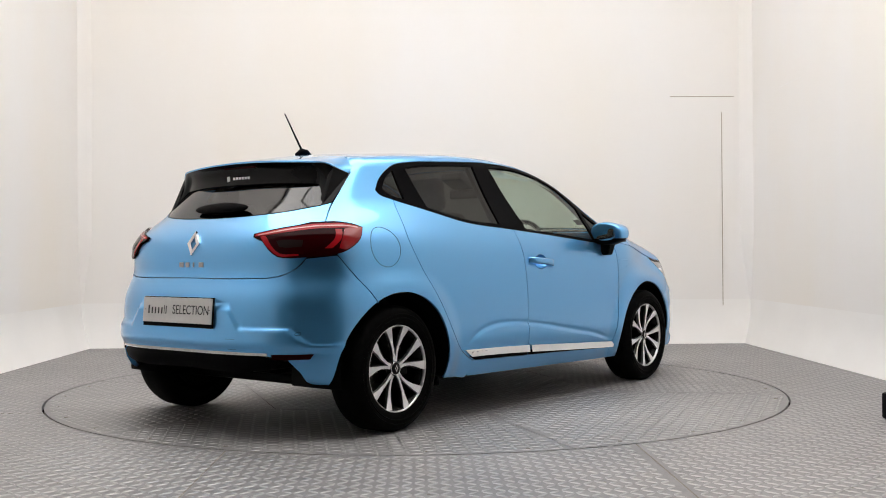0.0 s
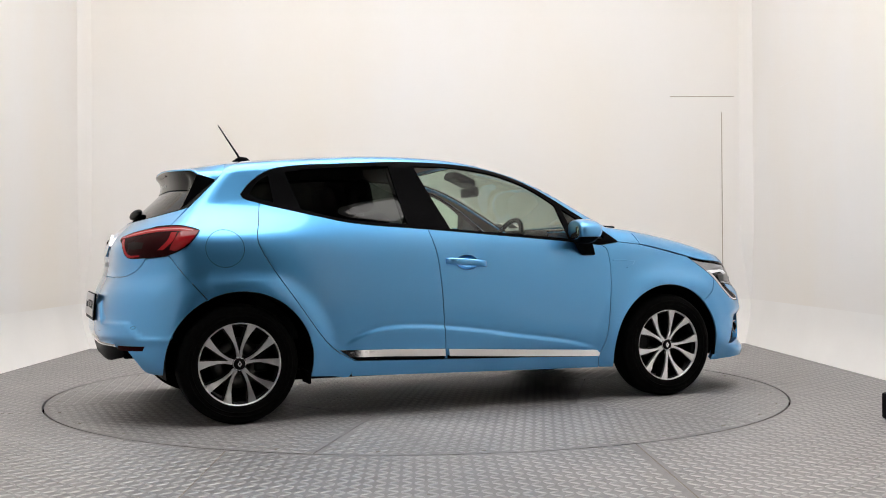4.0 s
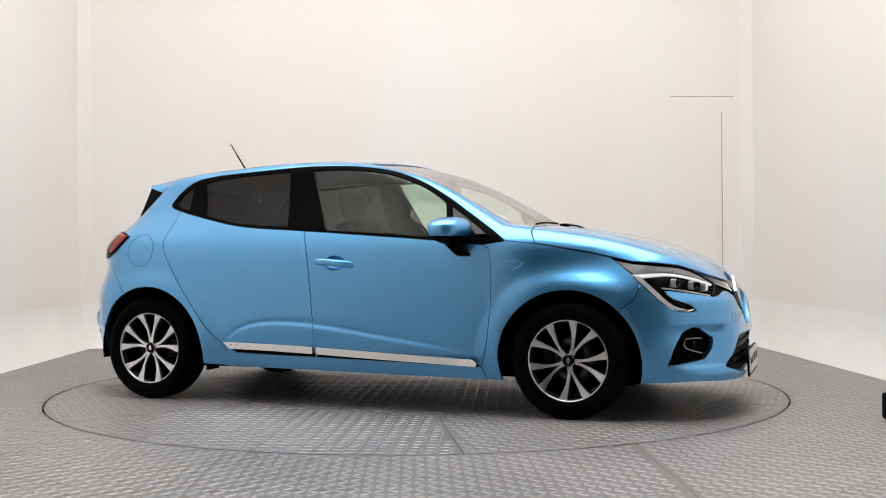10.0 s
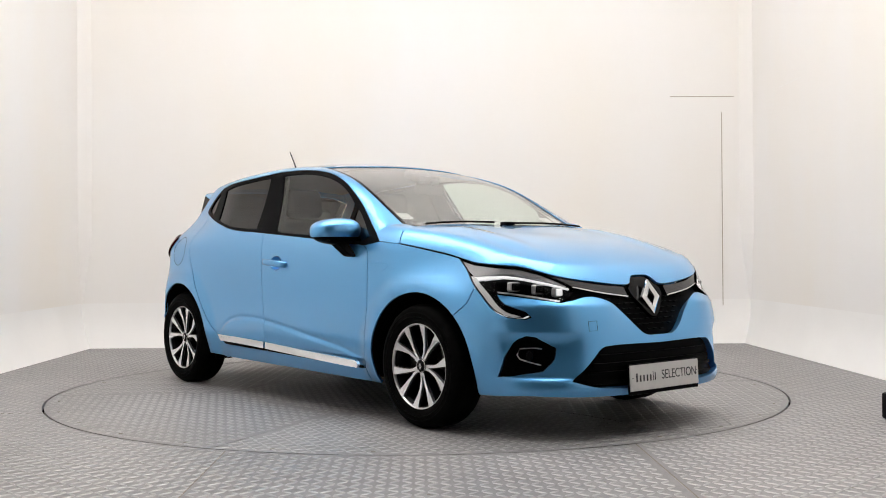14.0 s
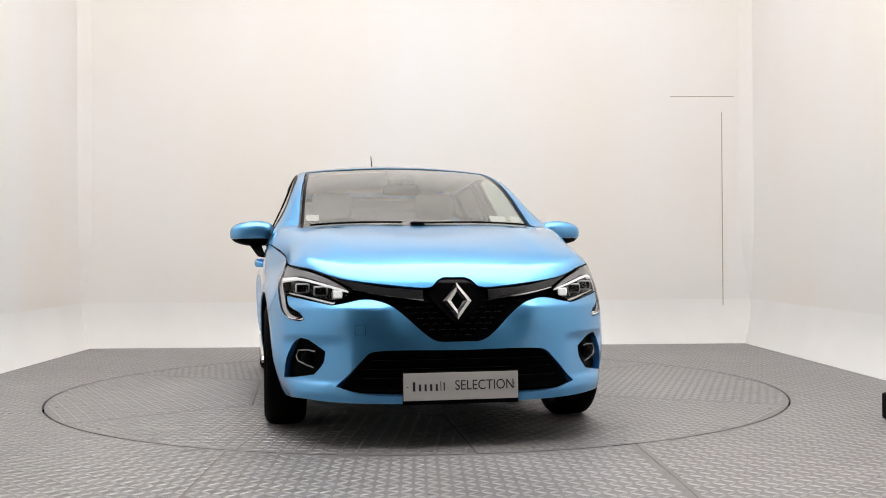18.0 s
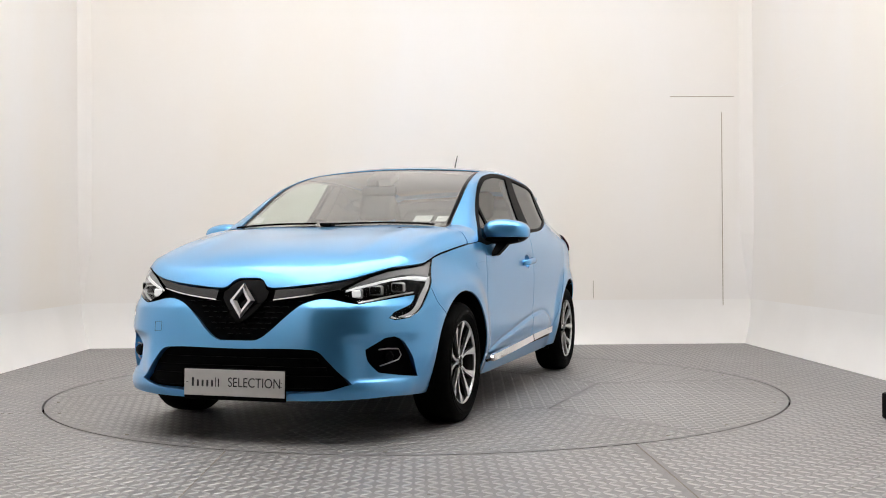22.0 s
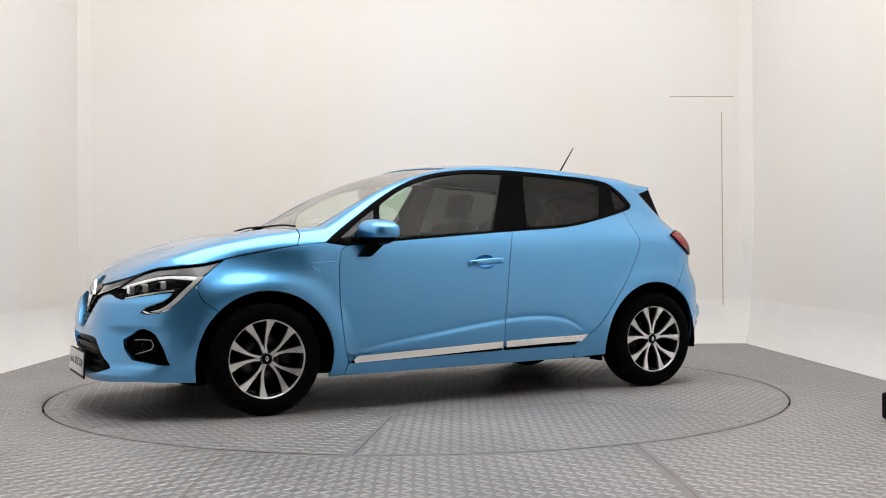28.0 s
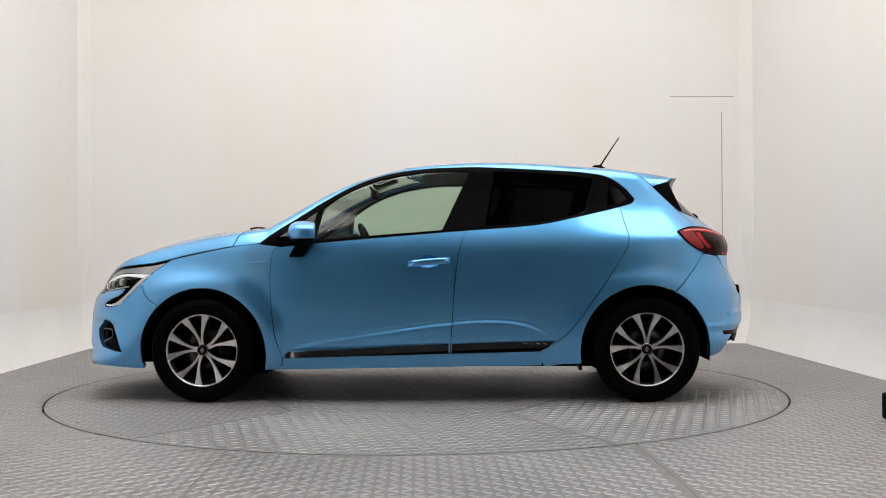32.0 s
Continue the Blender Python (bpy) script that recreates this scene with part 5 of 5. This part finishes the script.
    sq = loop(front([(0.420, 0.545), (0.465, 0.543)]), front([(0.465, 0.498), (0.420, 0.500)]))
    ring("tow_cover_gap", NOSE_DRUM, sq, 0.0012, BLACK, True)
    # plates
    plate((2.146, 0.0, 0.270), Euler((radians(90), 0, radians(90))).to_matrix().to_4x4() @ Matrix.Rotation(radians(-3), 4, "X"))
    plate((float(on_rear([0.0], [0.594])[0][0]) - 0.012, 0.0, 0.594), Euler((radians(90), 0, radians(-90))).to_matrix().to_4x4() @ Matrix.Rotation(radians(-5), 4, "X"))
    # rear: badge, name bars, lower bumper
    q = on_rear([0.0], [0.917])[0]
    b_ = diamond(CAR, (0, 0, 0), 0.046, 0.062, 0.004, CHROME, -1)
    b_.matrix_basis = Matrix.Translation((q[0] - 0.006, 0, 0.917)) @ Matrix.Rotation(radians(14), 4, "Y")
    for i, w in enumerate((0.030, 0.026, 0.008, 0.032)):
        y = 0.082 - 0.046 * i - (0.012 if i > 2 else 0)
        q = on_rear([abs(y)], [0.812])[0]
        part("name_bar", box((0.006, w, 0.024), (q[0] - 0.002, y, 0.812), 0.002), SATIN, CAR)
    e1 = rear([(0.0, 0.412), (0.30, 0.412), (0.54, 0.410)])
    e2 = rear([(0.0, 0.396), (0.30, 0.396), (0.54, 0.396)])
    panel("bright_strip", TAIL_DRUM, loop(np.vstack([mirrored(e1), e1]), np.vstack([mirrored(e2), e2])[::-1]), CHROME, CAR, gap=0, lift=0.006, rim=0.012, label="bright strip along the bumper")
    e1 = rear([(0.0, 0.394), (0.50, 0.394), (0.60, 0.366)])
    e2 = rear([(0.0, 0.315), (0.40, 0.312), (0.56, 0.335)])
    panel("diffuser", TAIL_DRUM, loop(np.vstack([mirrored(e1), e1]), np.vstack([mirrored(e2), e2])[::-1]), BLACK, CAR, gap=0.001, lift=-0.004, rim=0.05, label="black plastic rear diffuser")
    for f in (False, True):
        r1 = loop(rear([(0.555, 0.402), (0.62, 0.402)], 0.03), side([(-1.80, 0.402), (-1.745, 0.404)]), side([(-1.755, 0.380), (-1.80, 0.378)]), rear([(0.62, 0.376), (0.56, 0.378)], 0.03))
        panel("reflector", TAIL_DRUM, r1, SMOKE, CAR, gap=0, lift=0.003, rim=0.006, flip=f, step=0.02, label="dark red bumper reflector")
    sq = loop(rear([(0.335, 0.470), (0.385, 0.470)]), rear([(0.385, 0.420), (0.335, 0.420)]))
    ring("tow_cover_gap", TAIL_DRUM, sq, 0.0012, BLACK, True)
    part("silencer", box((0.22, 0.42, 0.09), (-1.46, -0.05, 0.31), 0.03, segs=3), BLACK, CAR)
    # parking sensors at the corners of the bumper
    for f in (False, True):
        eye = rear([(0.665 + 0.009 * math.cos(a), 0.497 + 0.009 * math.sin(a)) for a in np.linspace(0, 2 * math.pi, 17)[:-1]], 0.05)
        panel("parking_sensor", TAIL_DRUM, eye, PAINT, CAR, gap=0.0005, lift=0.0015, rim=0.004, flip=f, step=0.01)
        ring("sensor_gap", TAIL_DRUM, eye, 0.0015, BLACK, f, lift=0.0018)
    # roof spoiler: a blue wedge that runs on from the roof, black below with side fins
    def roof_z(x, y):
        return float(march(Ray(lambda q: (np.full(1, x), np.full(1, y), q), 1, roof_only), 1.6, 0.6, 60)[0])

    seam_ = np.vstack([top([(-1.335, 0.0), (-1.33, 0.25), (-1.30, 0.503)], 0.03), from_tunnel(to_tunnel(np.vstack([on_top([-1.30], [0.503]), side([(-1.335, 1.290), (-1.368, 1.258)], 0.02)])))[1:]])
    near_ = np.array([(-1.575 + 0.112 * u ** 3.5, 0.572 * u, roof_z(-1.575 + 0.112 * u ** 3.5, 0.572 * u) + 0.002) for u in np.linspace(0, 1, 25)])

    def spread(p, n):
        d = np.concatenate([[0], np.cumsum(np.linalg.norm(np.diff(p, axis=0), axis=1))])
        t = np.linspace(0, d[-1], n)
        return np.stack([np.interp(t, d, p[:, k]) for k in range(3)], 1)

    n, m = 25, 7
    a_, b_ = spread(seam_, n), spread(near_, n)
    g_ = spread(np.vstack([rear([(0.0, 1.218), (0.25, 1.216), (0.50, 1.205)], 0.03), rear([(0.54, 1.16), (0.580, 1.105)], 0.03)]), n)
    for f in (1, -1):
        verts = [tuple((a_[i] * (1 - k / m) + b_[i] * k / m) * (1, f, 1)) for i in range(n) for k in range(m + 1)]
        verts += [tuple((b_[i] + (0.003, 0, -0.007)) * (1, f, 1)) for i in range(n)]
        w = m + 1
        fu = [(i * w + k, i * w + k + 1, (i + 1) * w + k + 1, (i + 1) * w + k)[::f] for i in range(n - 1) for k in range(m)]
        fu += [(i * w + m, n * w + i, n * w + i + 1, (i + 1) * w + m)[::f] for i in range(n - 1)]
        mesh_object("spoiler", verts, fu, PAINT, CAR, "blue roof spoiler", True)
        verts, faces = [], []
        rows_ = 8
        for i in range(n):
            e, lo = b_[i] + (0.003, 0, -0.007), g_[i] + (-0.002, 0, 0)
            for k in range(rows_ + 1):
                t = k / rows_
                verts.append(tuple((e * (1 - t) + lo * t + np.array([0.018, 0, 0.006]) * math.sin(math.pi * t)) * (1, f, 1)))
        w = rows_ + 1
        faces = [(i * w + k, i * w + k + 1, (i + 1) * w + k + 1, (i + 1) * w + k)[::f] for i in range(n - 1) for k in range(rows_)]
        mesh_object("spoiler_underside", verts, faces, GLOSS, CAR, "gloss black underside of the spoiler", True)
        tip, root_, foot = b_[-1], a_[-1], g_[-1]
        out_ = np.array([0, 0.002, 0])
        tri = [root_ + out_, tip + (0.002, 0, -0.006), foot + out_, root_ - (0, 0.03, 0), tip - (0, 0.02, 0.006), foot - (0, 0.03, 0)]
        mesh_object("spoiler_fin", [tuple(q * (1, f, 1)) for q in tri], [q[::f] for q in ((0, 1, 2), (5, 4, 3), (0, 3, 4, 1), (1, 4, 5, 2), (2, 5, 3, 0))], GLOSS, CAR, "gloss black fin beside the rear window")
    under = lambda t: b_[0] + (0.003, 0, -0.007) + (g_[0] - b_[0] + (-0.005, 0, 0.007)) * t + np.array([0.018, 0, 0.006]) * math.sin(math.pi * t)
    lean = math.atan2(under(0.9)[0] - under(0.1)[0], under(0.1)[2] - under(0.9)[2])
    q = under(0.22)
    part("high_brake_light", box((0.006, 0.24, 0.012), tuple(q + (-0.001, 0, 0)), 0.002, turn=Matrix.Rotation(-lean, 4, "Y")), SMOKE, CAR, "dark red high brake light")
    q = under(0.72)
    for i, w_ in enumerate((0.026, 0.0, 0.018, 0.015, 0.018, 0.016, 0.016, 0.016)):
        if w_:
            part("print_bar", box((0.003, w_ * 0.8, 0.013 if i else 0.026), (q[0] - 0.002, 0.095 - 0.022 * i, q[2]), turn=Matrix.Rotation(-lean, 4, "Y")), WHITE, CAR)
    # aerial
    z0 = float(ROOF_LINE(-1.10))
    aer = new("aerial")
    aer.parent = CAR
    tagged(aer, "short black whip aerial")
    part("foot", tube([(-1.05, 0, z0), (-1.085, 0, z0 + 0.014), (-1.12, 0, z0 + 0.018), (-1.16, 0, z0 - 0.002)], [0.008, 0.019, 0.019, 0.010], 12), BLACK, aer, "", True)
    part("rod", tube([(-1.105, 0, z0 + 0.012), (-1.125, 0, z0 + 0.034), (-1.245, 0, 1.618)], [0.011, 0.006, 0.003], 10), BLACK, aer, "", True)
    # wipers
    for y0, y1 in ((-0.02, 0.60), (-0.60, -0.10)):
        q = [on_top([1.075 - 0.01 * abs(t)], [y0 + (y1 - y0) * t])[0] for t in np.linspace(0, 1, 9)]
        part("wiper", tube([(a_[0] - 0.012, a_[1], a_[2] + 0.010) for a_ in q], 0.006, 6), BLACK, CAR, "thin black wiper arm")
    q = on_top([1.08], [-0.02])[0]
    part("wiper_pivot", box((0.05, 0.075, 0.018), (q[0], -0.02, q[2] + 0.008), 0.006), BLACK, CAR)
    q = on_rear([0.0], [1.085])[0]
    bm = bmesh.new()
    bmesh.ops.create_uvsphere(bm, u_segments=24, v_segments=12, radius=1)
    bmesh.ops.scale(bm, vec=(0.022, 0.20, 0.034), verts=bm.verts)
    bmesh.ops.rotate(bm, cent=(0, 0, 0), matrix=Matrix.Rotation(radians(40), 3, "Y"), verts=bm.verts)
    bmesh.ops.translate(bm, vec=(q[0] - 0.016, -0.04, 1.090), verts=bm.verts)
    part("rear_wiper", bm, BLACK, CAR, "black rear wiper under its cover", True)
    # stickers on the windscreen
    for y, z, w_, h in ((-0.575, 1.075, 0.07, 0.035), (0.48, 1.068, 0.095, 0.035), (0.585, 1.066, 0.06, 0.032)):
        s_ = loop(front([(abs(y) - w_ / 2, z + h / 2), (abs(y) + w_ / 2, z + h / 2)], 0.01), front([(abs(y) + w_ / 2, z - h / 2), (abs(y) - w_ / 2, z - h / 2)], 0.01))
        panel("sticker", TOP, s_, WHITE, CAR, gap=0, lift=-0.010, rim=0.001, step=0.02, flip=y < 0, label="white paper disc behind the windscreen")


fittings()


# ---------------------------------------------------------------- wheels
def wheel(x, y, z, s, turn):
    root = new("wheel")
    root.parent = CAR
    root.location = (x, y, z)
    tagged(root, "black tyre on a two-tone ten-spoke alloy wheel")
    R = 0.305
    prof = [(0.207, -0.088), (0.222, -0.098), (0.262, -0.1015), (0.287, -0.094), (0.299, -0.080), (R, -0.064), (R + 0.001, -0.03), (R + 0.001, 0.03), (R, 0.064),
            (0.299, 0.080), (0.287, 0.094), (0.262, 0.1015), (0.222, 0.098), (0.207, 0.088)]
    part("tyre", lathe(prof, "y", 72), RUBBER, root, "black road tyre", True)
    for r in (0.243, 0.262):
        part("sidewall_ridge", lathe([(r, s * 0.1005), (r + 0.003, s * 0.1030), (r + 0.006, s * 0.1010), (r + 0.003, s * 0.098)], "y", 64), RUBBER, root, smooth=True)
    part("rim", lathe([(0.203, s * 0.083), (0.208, s * 0.0905), (0.211, s * 0.091), (0.212, s * 0.087), (0.208, s * 0.080), (0.203, s * 0.077)], "y", 72), SILVER, root, "machined silver rim edge", True)
    part("barrel", lathe([(0.203, s * 0.078), (0.196, s * 0.03), (0.190, -s * 0.085), (0.186, -s * 0.085), (0.192, s * 0.03), (0.199, s * 0.078)], "y", 56), DARKRIM, root, "dark inner barrel", True)
    part("brake_drum", lathe([(0.0, -s * 0.06), (0.185, -s * 0.06), (0.185, -s * 0.07), (0.0, -s * 0.07)], "y", 40, closed=False), BLACK, root)
    part("brake_disc", lathe([(0.05, s * 0.0), (0.130, s * 0.0), (0.130, -s * 0.02), (0.05, -s * 0.02)], "y", 48), STEEL, root, "grey steel brake disc", True)
    part("caliper", box((0.07, 0.05, 0.14), (0.125 if x < 0 else -0.125, -s * 0.005, 0.02), 0.015), DARKRIM, root)

    def spoke_mesh(name, grow, y0, y1, mat):
        bm = bmesh.new()
        rows = []
        for r, a, hw, d in ((0.036, 9.0, 0.008, -0.012), (0.070, 8.5, 0.0065, -0.012), (0.11, 11.5, 0.0076, -0.010), (0.15, 14.8, 0.0120, -0.005), (0.180, 16.8, 0.0172, 0.001), (0.204, 18.0, 0.0222, 0.004)):
            a = radians(a)
            c = Vector((r * math.sin(a), 0, r * math.cos(a)))
            t = Vector((math.cos(a), 0, -math.sin(a)))
            rows.append([bm.verts.new((c + t * k * (hw + grow)) + Vector((0, s * (h + d), 0))) for k, h in ((-1, y1), (1, y1), (1, y0), (-1, y0))])
        for A, B in zip(rows, rows[1:]):
            for k in range(4):
                bm.faces.new((A[k], A[(k + 1) % 4], B[(k + 1) % 4], B[k]))
        bm.faces.new(rows[0])
        bm.faces.new(rows[-1])
        bmesh.ops.recalc_face_normals(bm, faces=bm.faces)
        me = bpy.data.meshes.new(name)
        bm.to_mesh(me)
        bm.free()
        me.materials.append(mat)
        return me

    face, back_ = spoke_mesh("spoke", 0.0, 0.068, 0.083, SILVER), spoke_mesh("spoke_back", 0.004, 0.02, 0.0675, DARKRIM)
    for k in range(5):
        for mir in (1, -1):
            for nm, me in (("spoke", face), ("spoke_back", back_)):
                ob = new(nm, me)
                ob.parent = root
                m = Matrix.Rotation(radians(turn + 72 * k), 4, "Y")
                if mir < 0:
                    m = m @ Matrix.Diagonal((-1, 1, 1, 1))
                ob.matrix_basis = m
    part("hub", lathe([(0.0, s * 0.070), (0.034, s * 0.068), (0.042, s * 0.060), (0.056, s * 0.03), (0.0, s * 0.03)], "y", 40, closed=False), DARKRIM, root, "dark hub", True)
    part("centre_cap", lathe([(0.0, s * 0.078), (0.024, s * 0.077), (0.030, s * 0.072), (0.030, s * 0.06), (0.0, s * 0.06)], "y", 32, closed=False), GLOSS, root, "gloss black centre cap", True)
    part("cap_ring", lathe([(0.029, s * 0.074), (0.032, s * 0.076), (0.034, s * 0.072), (0.031, s * 0.070)], "y", 32), CHROME, root, smooth=True)
    bm = bmesh.new()
    o = [bm.verts.new((a, s * 0.0795, b)) for a, b in ((0, 0.017), (0.011, 0), (0, -0.017), (-0.011, 0))]
    i_ = [bm.verts.new((a, s * 0.0795, b)) for a, b in ((0, 0.008), (0.005, 0), (0, -0.008), (-0.005, 0))]
    for k in range(4):
        bm.faces.new((o[k], o[(k + 1) % 4], i_[(k + 1) % 4], i_[k]))
    part("cap_badge", bm, CHROME, root)
    for k in range(5):
        a = radians(turn + 36 + 72 * k)
        part("wheel_bolt", lathe([(0.0, s * 0.052), (0.007, s * 0.052), (0.008, s * 0.03), (0.0, s * 0.03)], "y", 10, (0.043 * math.sin(a), 0, 0.043 * math.cos(a)), closed=False), DARKRIM, root)


wheel(1.2915, 0.747, 0.305, 1, 12)
wheel(1.2915, -0.747, 0.305, -1, 26)
wheel(-1.2915, 0.742, 0.305, 1, 0)
wheel(-1.2915, -0.742, 0.305, -1, 0)


# ---------------------------------------------------------------- inside the car
def interior():
    part("floor_pan", box((2.9, 1.30, 0.05), (0.08, 0, 0.215), 0.01), BLACK, CAR, "black underbody")
    for s in (1, -1):
        part("floor_side", box((1.80, 0.13, 0.03), (-0.03, s * 0.69, 0.232), 0.008), BLACK, CAR, "black underbody")
    part("front_undertray", box((0.42, 1.10, 0.03), (1.72, 0, 0.225), 0.008), BLACK, CAR, "black plastic undertray")
    part("rear_undertray", box((0.42, 1.10, 0.03), (-1.62, 0, 0.345), 0.008), BLACK, CAR, "black plastic undertray")
    part("firewall", box((0.05, 1.40, 0.62), (0.93, 0, 0.55), 0.01), BLACK, CAR)
    part("engine_block", box((0.85, 0.90, 0.45), (1.42, 0, 0.48), 0.05), BLACK, CAR, "dark engine bay mass")
    part("bumper_beam", box((0.10, 1.05, 0.28), (1.86, 0, 0.36), 0.04), BLACK, CAR)
    part("boot_floor", box((0.52, 1.00, 0.22), (-1.45, 0, 0.50), 0.04), BLACK, CAR)
    part("parcel_shelf", box((0.40, 1.10, 0.02), (-1.36, 0, 0.93), 0.005), FABRIC, CAR, "black parcel shelf")
    # dashboard
    bm = box((0.42, 1.36, 0.30), (0.72, 0, 0.80), 0.07, segs=4)
    for v in bm.verts:
        if v.co.z > 0.85:
            v.co.z -= 0.10 * max(0.0, (0.72 - v.co.x))
    part("dashboard", bm, FABRIC, CAR, "black soft-touch dashboard", True)
    part("screen", box((0.02, 0.17, 0.20), (0.50, 0.02, 0.90), 0.008, Matrix.Rotation(radians(-12), 4, "Y")), GLOSS, CAR, "upright black touch screen")
    part("instrument_hood", box((0.16, 0.34, 0.10), (0.58, -0.36, 0.955), 0.035, segs=3), FABRIC, CAR, smooth=True)
    st = new("steering_wheel")
    st.parent = CAR
    st.matrix_basis = Matrix.Translation((0.43, -0.36, 0.90)) @ Matrix.Rotation(radians(-66), 4, "Y")
    tagged(st, "black leather steering wheel")
    part("grip", lathe([(0.182 + 0.015 * math.cos(a), 0.015 * math.sin(a)) for a in np.linspace(0, 2 * math.pi, 11)[:-1]], "z", 40), BLACK, st, "", True)
    part("boss", box((0.13, 0.15, 0.05), (0, 0, -0.01), 0.02, segs=3), BLACK, st, "", True)
    for a in (90, -90, 180):
        part("spoke", box((0.14, 0.035, 0.02), (0.10, 0, -0.005), 0.006, None), BLACK, st).matrix_basis = Matrix.Rotation(radians(a), 4, "Z")
    # seats
    for s in (1, -1):
        se = new("front_seat")
        se.parent = CAR
        se.location = (-0.10, s * 0.36, 0.0)
        tagged(se, "dark grey cloth front seat")
        part("cushion", box((0.50, 0.50, 0.16), (0.02, 0, 0.50), 0.06, Matrix.Rotation(radians(-6), 4, "Y"), 4), FABRIC, se, "", True)
        part("backrest", box((0.15, 0.48, 0.60), (-0.29, 0, 0.80), 0.06, Matrix.Rotation(radians(-16), 4, "Y"), 4), FABRIC, se, "", True)
        part("headrest", box((0.10, 0.27, 0.19), (-0.405, 0, 1.195), 0.045, Matrix.Rotation(radians(-12), 4, "Y"), 4), FABRIC, se, "", True)
        for k in (-1, 1):
            part("headrest_post", tube([(-0.385, k * 0.06, 1.04), (-0.40, k * 0.06, 1.15)], 0.006, 8), CHROME, se)
        part("seat_rail", box((0.46, 0.40, 0.20), (0.0, 0, 0.34), 0.03), BLACK, se)
    re = new("rear_bench")
    re.parent = CAR
    re.location = (-0.88, 0, 0)
    tagged(re, "dark grey cloth rear bench with three headrests")
    part("cushion", box((0.48, 1.20, 0.16), (0.05, 0, 0.48), 0.06, None, 4), FABRIC, re, "", True)
    part("backrest", box((0.14, 1.16, 0.56), (-0.26, 0, 0.76), 0.05, Matrix.Rotation(radians(-18), 4, "Y"), 4), FABRIC, re, "", True)
    for y in (-0.36, 0.0, 0.36):
        part("headrest", box((0.09, 0.24, 0.13), (-0.37, y, 1.07), 0.035, Matrix.Rotation(radians(-14), 4, "Y"), 4), FABRIC, re, "", True)
    # headliner follows the roof
    e = top([(0.06, 0.54), (-0.4, 0.54), (-0.9, 0.52), (-1.28, 0.48)])
    r = loop(top([(0.07, 0.0), (0.06, 0.3), (0.06, 0.55)]), e, top([(-1.28, 0.5), (-1.30, 0.0)]))
    panel("headliner", TOP, loop(np.vstack([r, mirrored(r)])), LINER, CAR, gap=0, lift=-0.035, rim=0.0, step=0.08, label="light grey cloth headliner")
    for f in (False, True):
        pil = loop(side([(0.90, 0.985), (0.726, 1.10), (0.573, 1.20), (0.417, 1.285), (0.257, 1.343), (0.05, 1.375), (-0.6, 1.378), (-1.05, 1.34)]),
                   top([(-1.1, 0.53), (-0.5, 0.56), (0.05, 0.565), (0.3, 0.59), (0.6, 0.615), (0.85, 0.63), (0.98, 0.64)]))
        panel("pillar_lining", TUNNEL, pil, LINER, CAR, gap=0, lift=-0.03, rim=0.0, flip=f, step=0.05, label="light grey pillar lining")
    im = new("interior_mirror")
    im.parent = CAR
    im.location = (0.36, 0, 1.255)
    part("shell", box((0.035, 0.23, 0.062), (0, 0, 0), 0.015, None, 3), BLACK, im, "", True)
    part("stem", tube([(0.01, 0, 0.02), (0.035, 0, 0.055)], 0.009, 8), BLACK, im)
    part("sensor_housing", box((0.16, 0.17, 0.05), (0.29, 0, 1.335), 0.015, Matrix.Rotation(radians(22), 4, "Y")), BLACK, CAR, "black camera housing behind the glass")


interior()


def motions():
    turn = [(0, 50.58), (3, 28.62), (6, 6.67), (9, -15.04), (13, -43.95), (17, -73.38), (19, -87.99), (23, -117.26), (28, -154.20), (32, -183.81)]
    for ob in (CAR, TABLE):
        walk(ob, [(t, pose(0, 0, 0, 0, 0, a)) for t, a in turn])


for ob_ in list(CAR.children):
    ob_.location.x += OFF[0]
    ob_.location.y += OFF[1]
motions()
